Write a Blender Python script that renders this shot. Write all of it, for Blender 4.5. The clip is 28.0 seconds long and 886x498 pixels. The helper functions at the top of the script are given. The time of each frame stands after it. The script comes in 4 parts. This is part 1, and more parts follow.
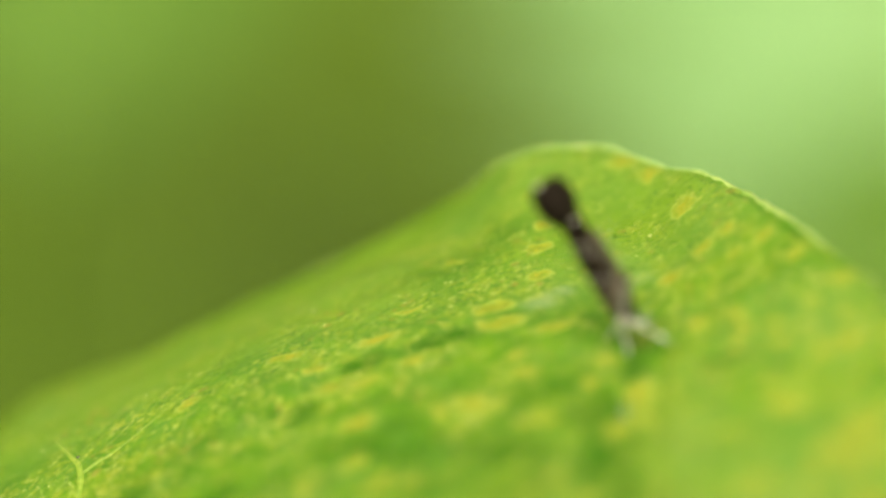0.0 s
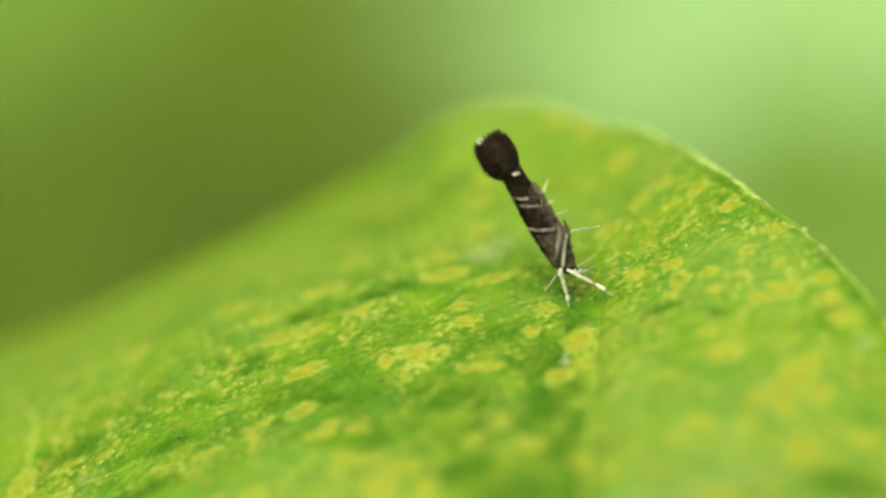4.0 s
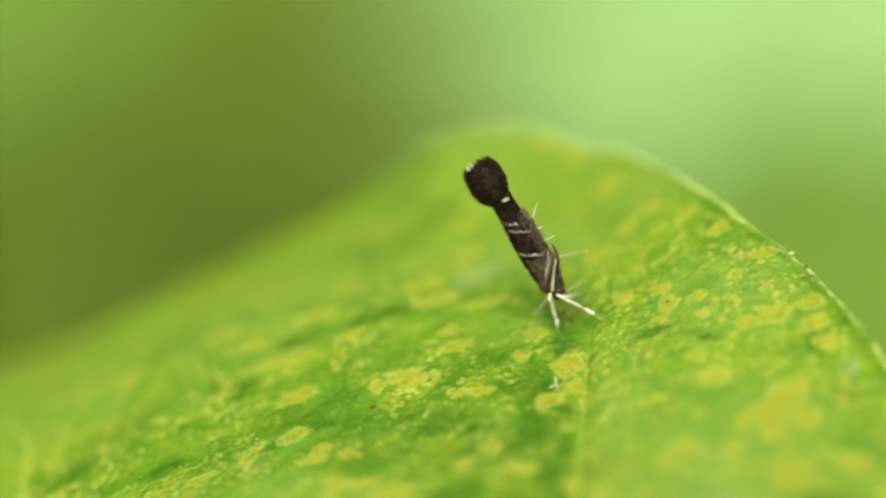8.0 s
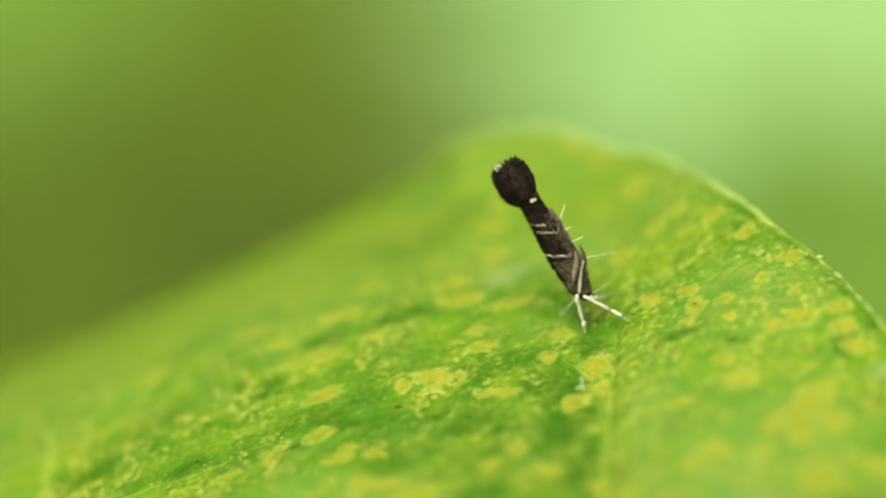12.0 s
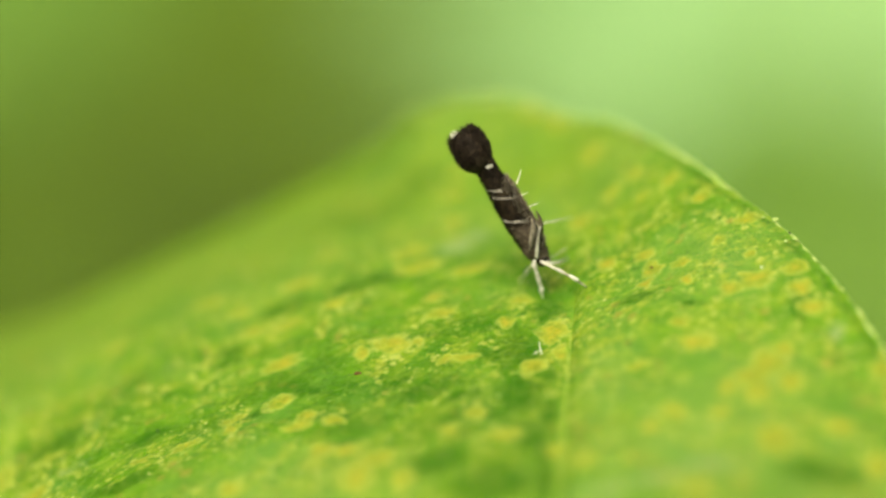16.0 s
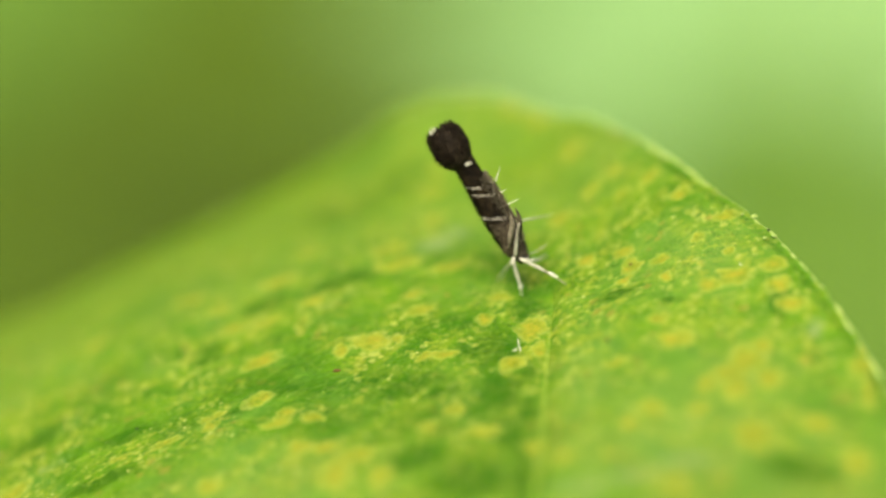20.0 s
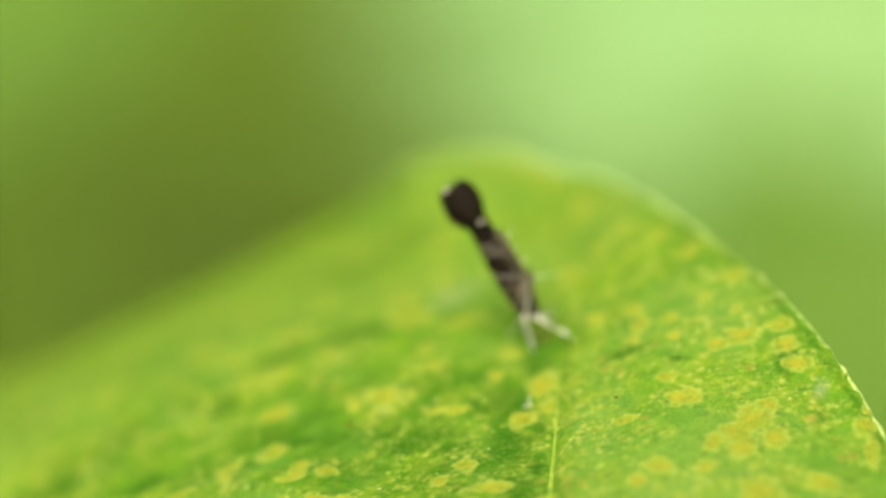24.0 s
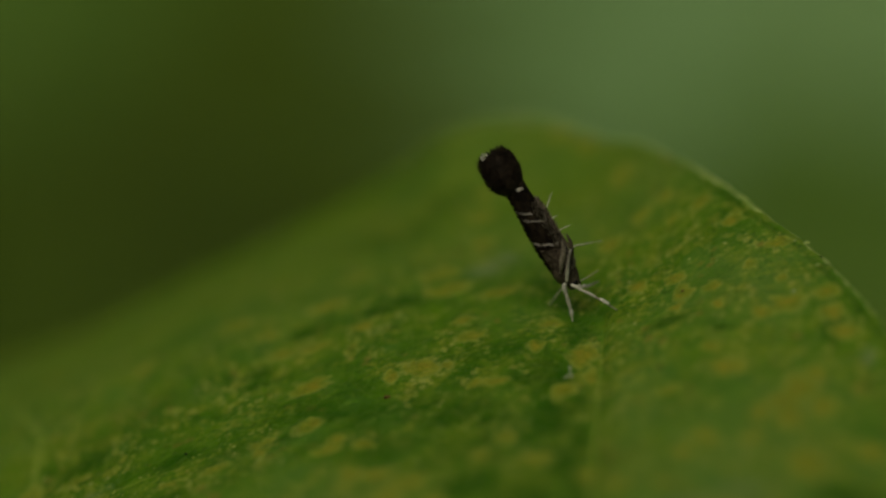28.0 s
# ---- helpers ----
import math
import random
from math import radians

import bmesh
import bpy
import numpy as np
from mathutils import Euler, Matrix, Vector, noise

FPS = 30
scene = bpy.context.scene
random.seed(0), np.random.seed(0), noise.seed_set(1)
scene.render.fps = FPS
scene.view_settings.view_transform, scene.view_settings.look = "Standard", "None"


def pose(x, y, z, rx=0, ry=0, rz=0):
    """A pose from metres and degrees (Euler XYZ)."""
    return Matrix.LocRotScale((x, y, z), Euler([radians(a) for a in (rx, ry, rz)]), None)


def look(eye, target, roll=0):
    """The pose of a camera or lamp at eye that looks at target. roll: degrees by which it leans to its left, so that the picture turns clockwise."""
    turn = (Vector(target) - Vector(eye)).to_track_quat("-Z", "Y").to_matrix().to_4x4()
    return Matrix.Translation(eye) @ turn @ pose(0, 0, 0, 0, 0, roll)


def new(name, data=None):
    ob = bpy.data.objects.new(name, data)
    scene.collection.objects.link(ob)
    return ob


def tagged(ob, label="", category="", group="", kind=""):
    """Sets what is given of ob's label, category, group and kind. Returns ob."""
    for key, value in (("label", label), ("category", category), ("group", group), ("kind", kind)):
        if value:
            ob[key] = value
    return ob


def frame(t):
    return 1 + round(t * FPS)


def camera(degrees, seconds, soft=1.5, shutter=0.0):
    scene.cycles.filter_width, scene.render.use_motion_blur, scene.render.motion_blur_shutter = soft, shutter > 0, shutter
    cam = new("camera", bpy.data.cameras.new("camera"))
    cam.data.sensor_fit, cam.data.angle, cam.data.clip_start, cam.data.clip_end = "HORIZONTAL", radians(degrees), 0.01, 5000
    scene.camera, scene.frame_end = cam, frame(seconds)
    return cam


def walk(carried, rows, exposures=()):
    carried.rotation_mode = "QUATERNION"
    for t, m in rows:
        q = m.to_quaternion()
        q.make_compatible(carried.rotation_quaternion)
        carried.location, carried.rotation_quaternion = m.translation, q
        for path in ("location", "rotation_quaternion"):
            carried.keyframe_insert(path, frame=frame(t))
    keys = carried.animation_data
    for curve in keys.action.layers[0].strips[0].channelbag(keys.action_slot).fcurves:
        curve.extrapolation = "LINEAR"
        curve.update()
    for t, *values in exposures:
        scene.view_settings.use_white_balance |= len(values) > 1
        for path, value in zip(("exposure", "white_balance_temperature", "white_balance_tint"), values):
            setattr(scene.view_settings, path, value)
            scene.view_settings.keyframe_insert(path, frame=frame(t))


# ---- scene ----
MM = 0.001


def cam_row(t, eye, target, roll):
    """A row of the camera's path, from millimetres."""
    return t, look([c * MM for c in eye], [c * MM for c in target], roll)


# ---- camera: a macro lens in the hand, focused at 0.2 m ----
cam = camera(7.01, 28.0, soft=2.4)
cam.data.dof.use_dof = True
cam.data.dof.focus_distance = 0.2
cam.data.dof.aperture_fstop = 20.0
EXPOSURES = ((0, 0.0), (21.5, 0.0), (23.5, 0.06), (25.6, 0.06), (25.9, -0.08), (26.2, -0.5), (26.5, -0.75), (26.8, -1.02), (27.1, -1.32), (27.4, -1.72), (27.7, -2.08), (28, -2.4))
BASE_STOPS = 0.9
PATH = [
    (0, (-0.702, -170.399, 92.529), (-5.340, 6.719, -0.247), -0.264),
    (0.5, (-1.387, -170.198, 92.341), (-5.561, 6.932, -0.436), -0.107),
    (1, (-1.615, -170.471, 91.942), (-5.017, 6.676, -0.835), -0.595),
    (1.5, (-2.064, -172.180, 92.200), (-4.538, 4.982, -0.576), -0.574),
    (2, (-2.376, -175.394, 93.923), (-4.231, 1.776, 1.147), -0.003),
    (2.5, (-2.190, -176.964, 94.520), (-3.736, 0.208, 1.743), -0.436),
    (4.5, (-2.363, -175.804, 93.940), (-3.755, 1.370, 1.164), 0.177),
    (5, (-2.698, -175.688, 94.164), (-4.059, 1.486, 1.388), 0.073),
    (5.5, (-2.730, -175.672, 94.195), (-4.060, 1.503, 1.419), 0.115),
    (6, (-2.671, -175.646, 94.243), (-3.970, 1.529, 1.466), 0.073),
    (6.5, (-2.681, -175.682, 94.172), (-3.949, 1.493, 1.396), -0.256),
    (7, (-2.503, -175.736, 94.345), (-3.739, 1.439, 1.569), -0.282),
    (7.5, (-2.473, -177.105, 95.386), (-3.556, 0.071, 2.610), -0.034),
    (8, (-2.471, -177.172, 95.392), (-3.399, 0.005, 2.615), -0.143),
    (8.5, (-2.339, -177.234, 95.299), (-3.249, -0.057, 2.522), -0.524),
    (9, (-2.390, -177.494, 95.437), (-3.283, -0.317, 2.660), -0.358),
    (9.5, (-2.854, -177.601, 95.236), (-3.730, -0.424, 2.460), -0.631),
    (10, (-3.975, -176.093, 94.531), (-4.834, 1.084, 1.755), 0.338),
    (10.5, (-4.573, -175.545, 94.434), (-5.415, 1.632, 1.657), 0.719),
    (11, (-4.593, -175.976, 94.827), (-5.418, 1.201, 2.050), 1.021),
    (11.5, (-3.975, -176.201, 94.863), (-4.782, 0.977, 2.087), 0.407),
    (12, (-3.361, -176.733, 95.158), (-4.151, 0.445, 2.382), 0.403),
    (12.5, (-2.747, -177.205, 95.138), (-3.520, -0.027, 2.361), -0.175),
    (14.5, (-2.091, -177.771, 94.896), (-2.694, -0.592, 2.120), -0.412),
    (15, (-1.933, -182.682, 97.372), (-2.536, -5.504, 4.595), -0.349),
    (15.5, (-2.141, -177.827, 94.679), (-2.744, -0.649, 1.902), -0.174),
    (16, (-2.359, -177.815, 94.689), (-2.962, -0.637, 1.913), -0.239),
    (16.5, (-2.603, -177.833, 94.780), (-3.206, -0.655, 2.004), 0.189),
    (17, (-2.746, -177.854, 94.742), (-3.349, -0.676, 1.965), 0.277),
    (17.5, (-2.946, -177.930, 94.598), (-3.549, -0.752, 1.821), 0.407),
    (18, (-2.863, -177.415, 94.216), (-3.466, -0.237, 1.440), 0.104),
    (18.5, (-2.819, -177.886, 94.681), (-3.422, -0.707, 1.905), 0.059),
    (19, (-2.563, -177.893, 94.666), (-3.166, -0.714, 1.890), 0.030),
    (19.5, (-2.004, -177.911, 94.628), (-2.607, -0.733, 1.851), -0.448),
    (20, (-1.777, -177.901, 94.645), (-2.380, -0.723, 1.868), -0.287),
    (20.5, (-1.993, -177.899, 94.651), (-2.596, -0.720, 1.875), -0.244),
    (21, (-2.086, -177.735, 94.964), (-2.689, -0.557, 2.188), 0.179),
    (21.5, (-2.438, -177.658, 95.113), (-3.041, -0.480, 2.337), 0.274),
    (23.5, (-2.040, -179.311, 96.732), (-2.643, -2.133, 3.956), 0.042),
    (24, (-2.126, -180.281, 97.701), (-2.729, -3.103, 4.924), 0.178),
    (24.5, (-2.221, -181.359, 98.530), (-2.824, -4.181, 5.753), 0.173),
    (25, (-2.414, -180.670, 98.068), (-3.017, -3.491, 5.291), 0.170),
    (25.5, (-2.464, -179.196, 97.166), (-3.067, -2.018, 4.389), -0.045),
    (26, (-2.539, -178.387, 96.296), (-3.142, -1.209, 3.519), -0.265),
    (26.5, (-3.062, -176.086, 94.923), (-3.665, 1.092, 2.147), -0.092),
    (27, (-3.324, -176.060, 94.820), (-3.927, 1.118, 2.043), -0.070),
    (27.5, (-3.234, -177.618, 95.676), (-3.837, -0.440, 2.900), 0.046),
    (28, (-3.185, -176.654, 94.801), (-3.788, 0.524, 2.024), -0.134),
]
walk(cam, [cam_row(*row) for row in PATH], [(t, s + BASE_STOPS, 7300, -2) for t, s in EXPOSURES])

# ---- light: a bright hazy sky ----
world = bpy.data.worlds.new("sky")
scene.world = world
world.use_nodes = True
sky = world.node_tree.nodes.new("ShaderNodeTexSky")
sky.sky_type = "NISHITA"
sky.sun_disc = False
sky.sun_elevation = radians(64)
sky.sun_rotation = radians(215)
sky.dust_density = 8.0
world.node_tree.nodes["Background"].inputs["Strength"].default_value = 0.10
world.node_tree.links.new(sky.outputs["Color"], world.node_tree.nodes["Background"].inputs["Color"])
sun_data = bpy.data.lights.new("sun", "SUN")
sun_data.energy = 2.2
sun_data.angle = radians(30)
sun_data.color = (1.0, 0.97, 0.90)
sun = new("sun", sun_data)
sun.matrix_world = look((-0.25, -0.35, 0.90), (0, 0, 0))


# ---- materials ----
def material(name, base, rough=0.5, metallic=0.0, spec=0.5):
    m = bpy.data.materials.new(name)
    m.use_nodes = True
    p = m.node_tree.nodes["Principled BSDF"]
    p.inputs["Base Color"].default_value = (*base, 1)
    p.inputs["Roughness"].default_value = rough
    p.inputs["Metallic"].default_value = metallic
    p.inputs["Specular IOR Level"].default_value = spec
    return m


class Nodes:
    """Short hand for wiring one material's nodes."""

    def __init__(self, m):
        self.tree = m.node_tree
        self.nodes = m.node_tree.nodes
        self.shader = self.nodes["Principled BSDF"]
        self.out = self.nodes["Material Output"]
        self.coord = self.nodes.new("ShaderNodeTexCoord").outputs["Object"]

    def link(self, a, b):
        self.tree.links.new(a, b)

    def noise(self, scale, detail=3.0, rough=0.55, stretch=None, distort=0.0):
        n = self.nodes.new("ShaderNodeTexNoise")
        n.inputs["Scale"].default_value = scale
        n.inputs["Detail"].default_value = detail
        n.inputs["Roughness"].default_value = rough
        n.inputs["Distortion"].default_value = distort
        if stretch:
            mp = self.nodes.new("ShaderNodeMapping")
            mp.inputs["Scale"].default_value = stretch
            self.link(self.coord, mp.inputs["Vector"])
            self.link(mp.outputs["Vector"], n.inputs["Vector"])
        else:
            self.link(self.coord, n.inputs["Vector"])
        return n.outputs["Fac"]

    def cells(self, scale, feature="F1", warp=0.0):
        n = self.nodes.new("ShaderNodeTexVoronoi")
        n.feature = feature
        n.inputs["Scale"].default_value = scale
        if warp:
            sway = self.nodes.new("ShaderNodeTexNoise")
            sway.inputs["Scale"].default_value = scale * 1.4
            self.link(self.coord, sway.inputs["Vector"])
            shift = self.nodes.new("ShaderNodeVectorMath")
            shift.operation = "MULTIPLY_ADD"
            shift.inputs[1].default_value = (warp * 2 / scale,) * 3
            self.link(sway.outputs["Color"], shift.inputs[0])
            self.link(self.coord, shift.inputs[2])
            self.link(shift.outputs[0], n.inputs["Vector"])
        else:
            self.link(self.coord, n.inputs["Vector"])
        return n

    def cell_edges(self, scale, warp):
        return self.cells(scale, "DISTANCE_TO_EDGE", warp).outputs["Distance"]

    def dots(self, scale, share, soft):
        """Round spots in a share of the cells, each of its own size."""
        n = self.cells(scale, "F1", 0.25)
        split = self.nodes.new("ShaderNodeSeparateColor")
        self.link(n.outputs["Color"], split.inputs[0])
        size = self.math("MULTIPLY_ADD", split.outputs[1], 0.30)
        size.node.inputs[2].default_value = 0.20
        inside = self.step(self.math("SUBTRACT", size, n.outputs["Distance"]), -soft, soft)
        return self.math("MULTIPLY", inside, self.math("LESS_THAN", split.outputs[0], share))

    def step(self, value, low, high):
        n = self.nodes.new("ShaderNodeMapRange")
        n.interpolation_type = "SMOOTHSTEP"
        n.inputs["From Min"].default_value = low
        n.inputs["From Max"].default_value = high
        self.link(value, n.inputs["Value"])
        return n.outputs["Result"]

    def math(self, kind, a, b):
        n = self.nodes.new("ShaderNodeMath")
        n.operation = kind
        for slot, v in zip(n.inputs, (a, b)):
            if isinstance(v, (int, float)):
                slot.default_value = v
            else:
                self.link(v, slot)
        return n.outputs[0]

    def mix(self, fac, a, b):
        n = self.nodes.new("ShaderNodeMix")
        n.data_type = "RGBA"
        for slot, v in ((n.inputs[0], fac), (n.inputs[6], a), (n.inputs[7], b)):
            if isinstance(v, tuple):
                slot.default_value = (*v, 1)
            elif isinstance(v, (int, float)):
                slot.default_value = v
            else:
                self.link(v, slot)
        return n.outputs[2]

    def attribute(self, name):
        n = self.nodes.new("ShaderNodeAttribute")
        n.attribute_name = name
        return n.outputs["Fac"]

    def bump(self, height, distance, strength=0.6):
        n = self.nodes.new("ShaderNodeBump")
        n.inputs["Distance"].default_value = distance
        n.inputs["Strength"].default_value = strength
        self.link(height, n.inputs["Height"])
        self.link(n.outputs["Normal"], self.shader.inputs["Normal"])
        return n.outputs["Normal"]

    def translucent(self, color, share):
        t = self.nodes.new("ShaderNodeBsdfTranslucent")
        if isinstance(color, tuple):
            t.inputs["Color"].default_value = (*color, 1)
        else:
            self.link(color, t.inputs["Color"])
        m = self.nodes.new("ShaderNodeMixShader")
        m.inputs[0].default_value = share
        self.link(self.shader.outputs[0], m.inputs[1])
        self.link(t.outputs[0], m.inputs[2])
        self.link(m.outputs[0], self.out.inputs["Surface"])


def leaf_material():
    """Mottled green skin: areoles between a fine net, freckles, ringed yellow blotches."""
    m = material("spotted_leaf", (0.1, 0.25, 0.02), 0.5, 0.0, 0.11)
    n = Nodes(m)
    wide = n.noise(330, 4, 0.62)
    middle = n.noise(1100, 4, 0.6)
    small = n.noise(2400, 3, 0.6)
    fine = n.noise(4600, 4, 0.66)
    grain = n.noise(13000, 3, 0.7)
    deep = n.attribute("deep")
    bare = n.math("SUBTRACT", 1.0, n.math("MULTIPLY", deep, 0.8))
    green = n.mix(n.step(wide, 0.36, 0.64), (0.072, 0.210, 0.007), (0.132, 0.288, 0.011))
    green = n.mix(n.math("MULTIPLY", n.step(middle, 0.50, 0.70), 0.75), green, (0.185, 0.338, 0.020))
    green = n.mix(n.math("MULTIPLY", n.step(middle, 0.48, 0.30), 0.7), green, (0.075, 0.205, 0.012))
    # cooler, waxy patches
    waxy = n.step(n.noise(560, 3, 0.55, None, 0.4), 0.48, 0.66)
    green = n.mix(n.math("MULTIPLY", waxy, 0.45), green, (0.125, 0.290, 0.040))
    # lime tissue, with the right side's sky sheen mixed into the colour
    green = n.mix(n.math("MULTIPLY", n.attribute("lime_lit"), 0.58), green, (0.178, 0.324, 0.055))
    green = n.mix(n.math("MULTIPLY", n.attribute("yellowed"), 0.55), green, (0.200, 0.310, 0.014))
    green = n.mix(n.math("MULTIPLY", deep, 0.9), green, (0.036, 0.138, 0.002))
    # the net of the smallest veins and the darker areoles between
    net = n.step(n.cell_edges(1500, 0.35), 0.085, 0.01)
    net = n.math("MULTIPLY", net, n.step(small, 0.34, 0.56))
    green = n.mix(n.math("MULTIPLY", net, 0.26), green, (0.235, 0.360, 0.055))
    pits = n.math("MULTIPLY", n.step(fine, 0.47, 0.33), n.step(n.noise(900, 2, 0.5), 0.38, 0.58))
    green = n.mix(n.math("MULTIPLY", pits, 0.6), green, (0.045, 0.125, 0.006))
    # a yellowish cast in clouds, and freckles: round soft dots of uneven size, in drifts
    drift = n.math("MULTIPLY", n.math("MULTIPLY", n.attribute("freckled"), n.step(n.noise(1000, 3, 0.6, None, 0.6), 0.30, 0.56)), bare)
    green = n.mix(n.math("MULTIPLY", n.math("MULTIPLY", n.step(middle, 0.40, 0.62), drift), 0.52), green, (0.205, 0.305, 0.016))
    for scale, share, amount, tint in ((1050, 0.40, 0.50, (0.29, 0.350, 0.030)), (1900, 0.66, 0.72, (0.34, 0.375, 0.045)), (3700, 0.75, 0.78, (0.44, 0.48, 0.115))):
        dots = n.math("MULTIPLY", n.dots(scale, share, 0.13), n.math("MULTIPLY", drift, n.step(fine, 0.34, 0.54)))
        green = n.mix(n.math("MULTIPLY", dots, amount), green, tint)
    flecks = n.math("MULTIPLY", n.step(fine, 0.51, 0.64), drift)
    green = n.mix(n.math("MULTIPLY", flecks, 0.7), green, (0.37, 0.43, 0.055))
    scab = n.math("MULTIPLY", n.dots(2700, 0.30, 0.12), n.step(n.noise(480, 2, 0.5), 0.50, 0.62))
    green = n.mix(n.math("MULTIPLY", n.math("MULTIPLY", scab, bare), 0.55), green, (0.30, 0.245, 0.045))
    # blotches: a pale uneven rim round an ochre heart
    uneven = n.math("ADD", n.math("MULTIPLY", n.math("SUBTRACT", fine, 0.5), 0.95), n.math("MULTIPLY", n.math("SUBTRACT", small, 0.5), 0.75))
    spot = n.math("ADD", n.attribute("blotch"), uneven)
    body = n.mix(n.step(fine, 0.40, 0.62), (0.290, 0.335, 0.026), (0.370, 0.408, 0.048))
    heart = n.mix(n.step(small, 0.40, 0.62), (0.40, 0.285, 0.018), (0.43, 0.355, 0.026))
    yellow = n.mix(n.step(spot, 0.40, 0.62), (0.44, 0.49, 0.105), body)
    yellow = n.mix(n.math("MULTIPLY", n.step(spot, 0.74, 1.2), 0.72), yellow, heart)
    cover = n.math("ADD", 0.38, n.math("MULTIPLY", n.step(n.noise(3300, 4, 0.7), 0.36, 0.60), 0.52))
    halo = n.math("MULTIPLY", n.step(n.attribute("blotch"), 0.0, 0.45), 0.30)
    green = n.mix(halo, green, (0.178, 0.322, 0.020))
    color = n.mix(n.math("MULTIPLY", n.step(spot, 0.18, 0.62), cover), green, yellow)
    # the grey patch, and sky sheen on veins and margin painted pale
    color = n.mix(n.math("MULTIPLY", n.attribute("grey"), 0.5), color, (0.28, 0.36, 0.17))
    n.link(color, n.shader.inputs["Base Color"])
    height = n.math("ADD", n.math("MULTIPLY", fine, 0.8), n.math("MULTIPLY", grain, 0.4))
    n.bump(height, 0.00012, 1.0)
    rough = n.nodes.new("ShaderNodeMapRange")
    rough.inputs["To Min"].default_value = 0.28
    rough.inputs["To Max"].default_value = 0.62
    n.link(fine, rough.inputs["Value"])
    n.link(rough.outputs["Result"], n.shader.inputs["Roughness"])
    n.translucent(color, 0.3)
    return m


def grain_material():
    """Raised grains, each of its own tint between leaf green and pale straw."""
    m = material("leaf_grains", (0.3, 0.36, 0.06), 0.5, 0.0, 0.25)
    n = Nodes(m)
    pick = n.nodes.new("ShaderNodeNewGeometry").outputs["Random Per Island"]
    color = n.mix(n.step(pick, 0.0, 0.55), (0.12, 0.26, 0.025), (0.25, 0.34, 0.05))
    color = n.mix(n.step(pick, 0.80, 0.97), color, (0.44, 0.48, 0.15))
    n.link(color, n.shader.inputs["Base Color"])
    n.bump(n.noise(16000, 2, 0.6), 0.00002, 0.6)
    n.translucent(color, 0.25)
    return m


def plain_leaf_material(name, low, high, rough=0.5, scale=120, share=0.25, gloss=0.2):
    m = material(name, low, rough, 0.0, gloss)
    n = Nodes(m)
    color = n.mix(n.step(n.noise(scale, 4, 0.6), 0.35, 0.65), low, high)
    color = n.mix(n.math("MULTIPLY", n.step(n.noise(scale * 9, 3, 0.6), 0.5, 0.7), 0.4), color, tuple(c * 0.7 for c in low))
    n.link(color, n.shader.inputs["Base Color"])
    n.bump(n.noise(scale * 6, 3), 0.0004, 0.5)
    n.translucent(color, share)
    return m


def mottled(name, low, high, scale, rough=0.6, relief=0.00002, spec=0.5, stretch=None):
    m = material(name, low, rough, 0.0, spec)
    n = Nodes(m)
    fac = n.noise(scale, 4, 0.62, stretch)
    color = n.mix(n.step(fac, 0.36, 0.66), low, high)
    color = n.mix(n.math("MULTIPLY", n.step(n.noise(scale * 5, 3, 0.6), 0.52, 0.7), 0.5), color, tuple(c * 0.65 for c in low))
    n.link(color, n.shader.inputs["Base Color"])
    n.bump(fac, relief, 0.7)
    return m


LEAF = leaf_material()
VEIN = mottled("pale_vein", (0.15, 0.255, 0.015), (0.29, 0.36, 0.04), 3600, 0.5, 0.00004)
GRAIN = grain_material()
RIM = mottled("leaf_rim", (0.20, 0.31, 0.05), (0.38, 0.46, 0.13), 2600, 0.45, 0.00005)
WING = mottled("wing_scales", (0.007, 0.005, 0.003), (0.026, 0.018, 0.010), 3600, 0.65, 0.00003, 0.07)
WING_PALE = mottled("worn_wing_scales", (0.040, 0.030, 0.019), (0.100, 0.078, 0.053), 7000, 0.6, 0.00003, 0.15)
FRINGE = mottled("fringe_scales", (0.009, 0.006, 0.004), (0.030, 0.021, 0.013), 9000, 0.7, 0.00002, 0.1)
WHITE = mottled("white_scales", (0.46, 0.44, 0.36), (0.76, 0.74, 0.62), 9000, 0.5, 0.00001)
SILVER = mottled("silver_scales", (0.20, 0.175, 0.14), (0.42, 0.385, 0.32), 9000, 0.42, 0.00001)
PALE_SHIN = mottled("pale_leg_scales", (0.40, 0.375, 0.30), (0.68, 0.65, 0.54), 9000, 0.45, 0.00001)
BODY = mottled("abdomen_scales", (0.11, 0.09, 0.066), (0.27, 0.23, 0.175), 7000, 0.6, 0.00003, 0.15)
EYE = material("eye", (0.008, 0.006, 0.005), 0.15)
CRUST = mottled("dark_speck", (0.085, 0.054, 0.016), (0.16, 0.108, 0.034), 12000, 0.8, 0.00002, 0.08)
DUST = mottled("pale_fragment", (0.46, 0.48, 0.34), (0.72, 0.72, 0.58), 12000, 0.6)
STEM = mottled("green_stem", (0.10, 0.19, 0.012), (0.17, 0.26, 0.02), 500, 0.5, 0.0001)
SOIL = mottled("mossy_ground", (0.052, 0.089, 0.010), (0.083, 0.128, 0.015), 35, 0.95, 0.004, 0.05)
# bright light and shade are put into the pale and dark leaf colours
LIT_PALE_LEAF = plain_leaf_material("lit_pale_leaf", (0.20, 0.358, 0.126), (0.265, 0.428, 0.168), 0.6)
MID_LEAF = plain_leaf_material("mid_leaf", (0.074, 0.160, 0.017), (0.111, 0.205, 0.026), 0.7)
SHADED_DARK_LEAF = plain_leaf_material("shaded_dark_leaf", (0.044, 0.075, 0.008), (0.069, 0.104, 0.012), 0.8, gloss=0.1)


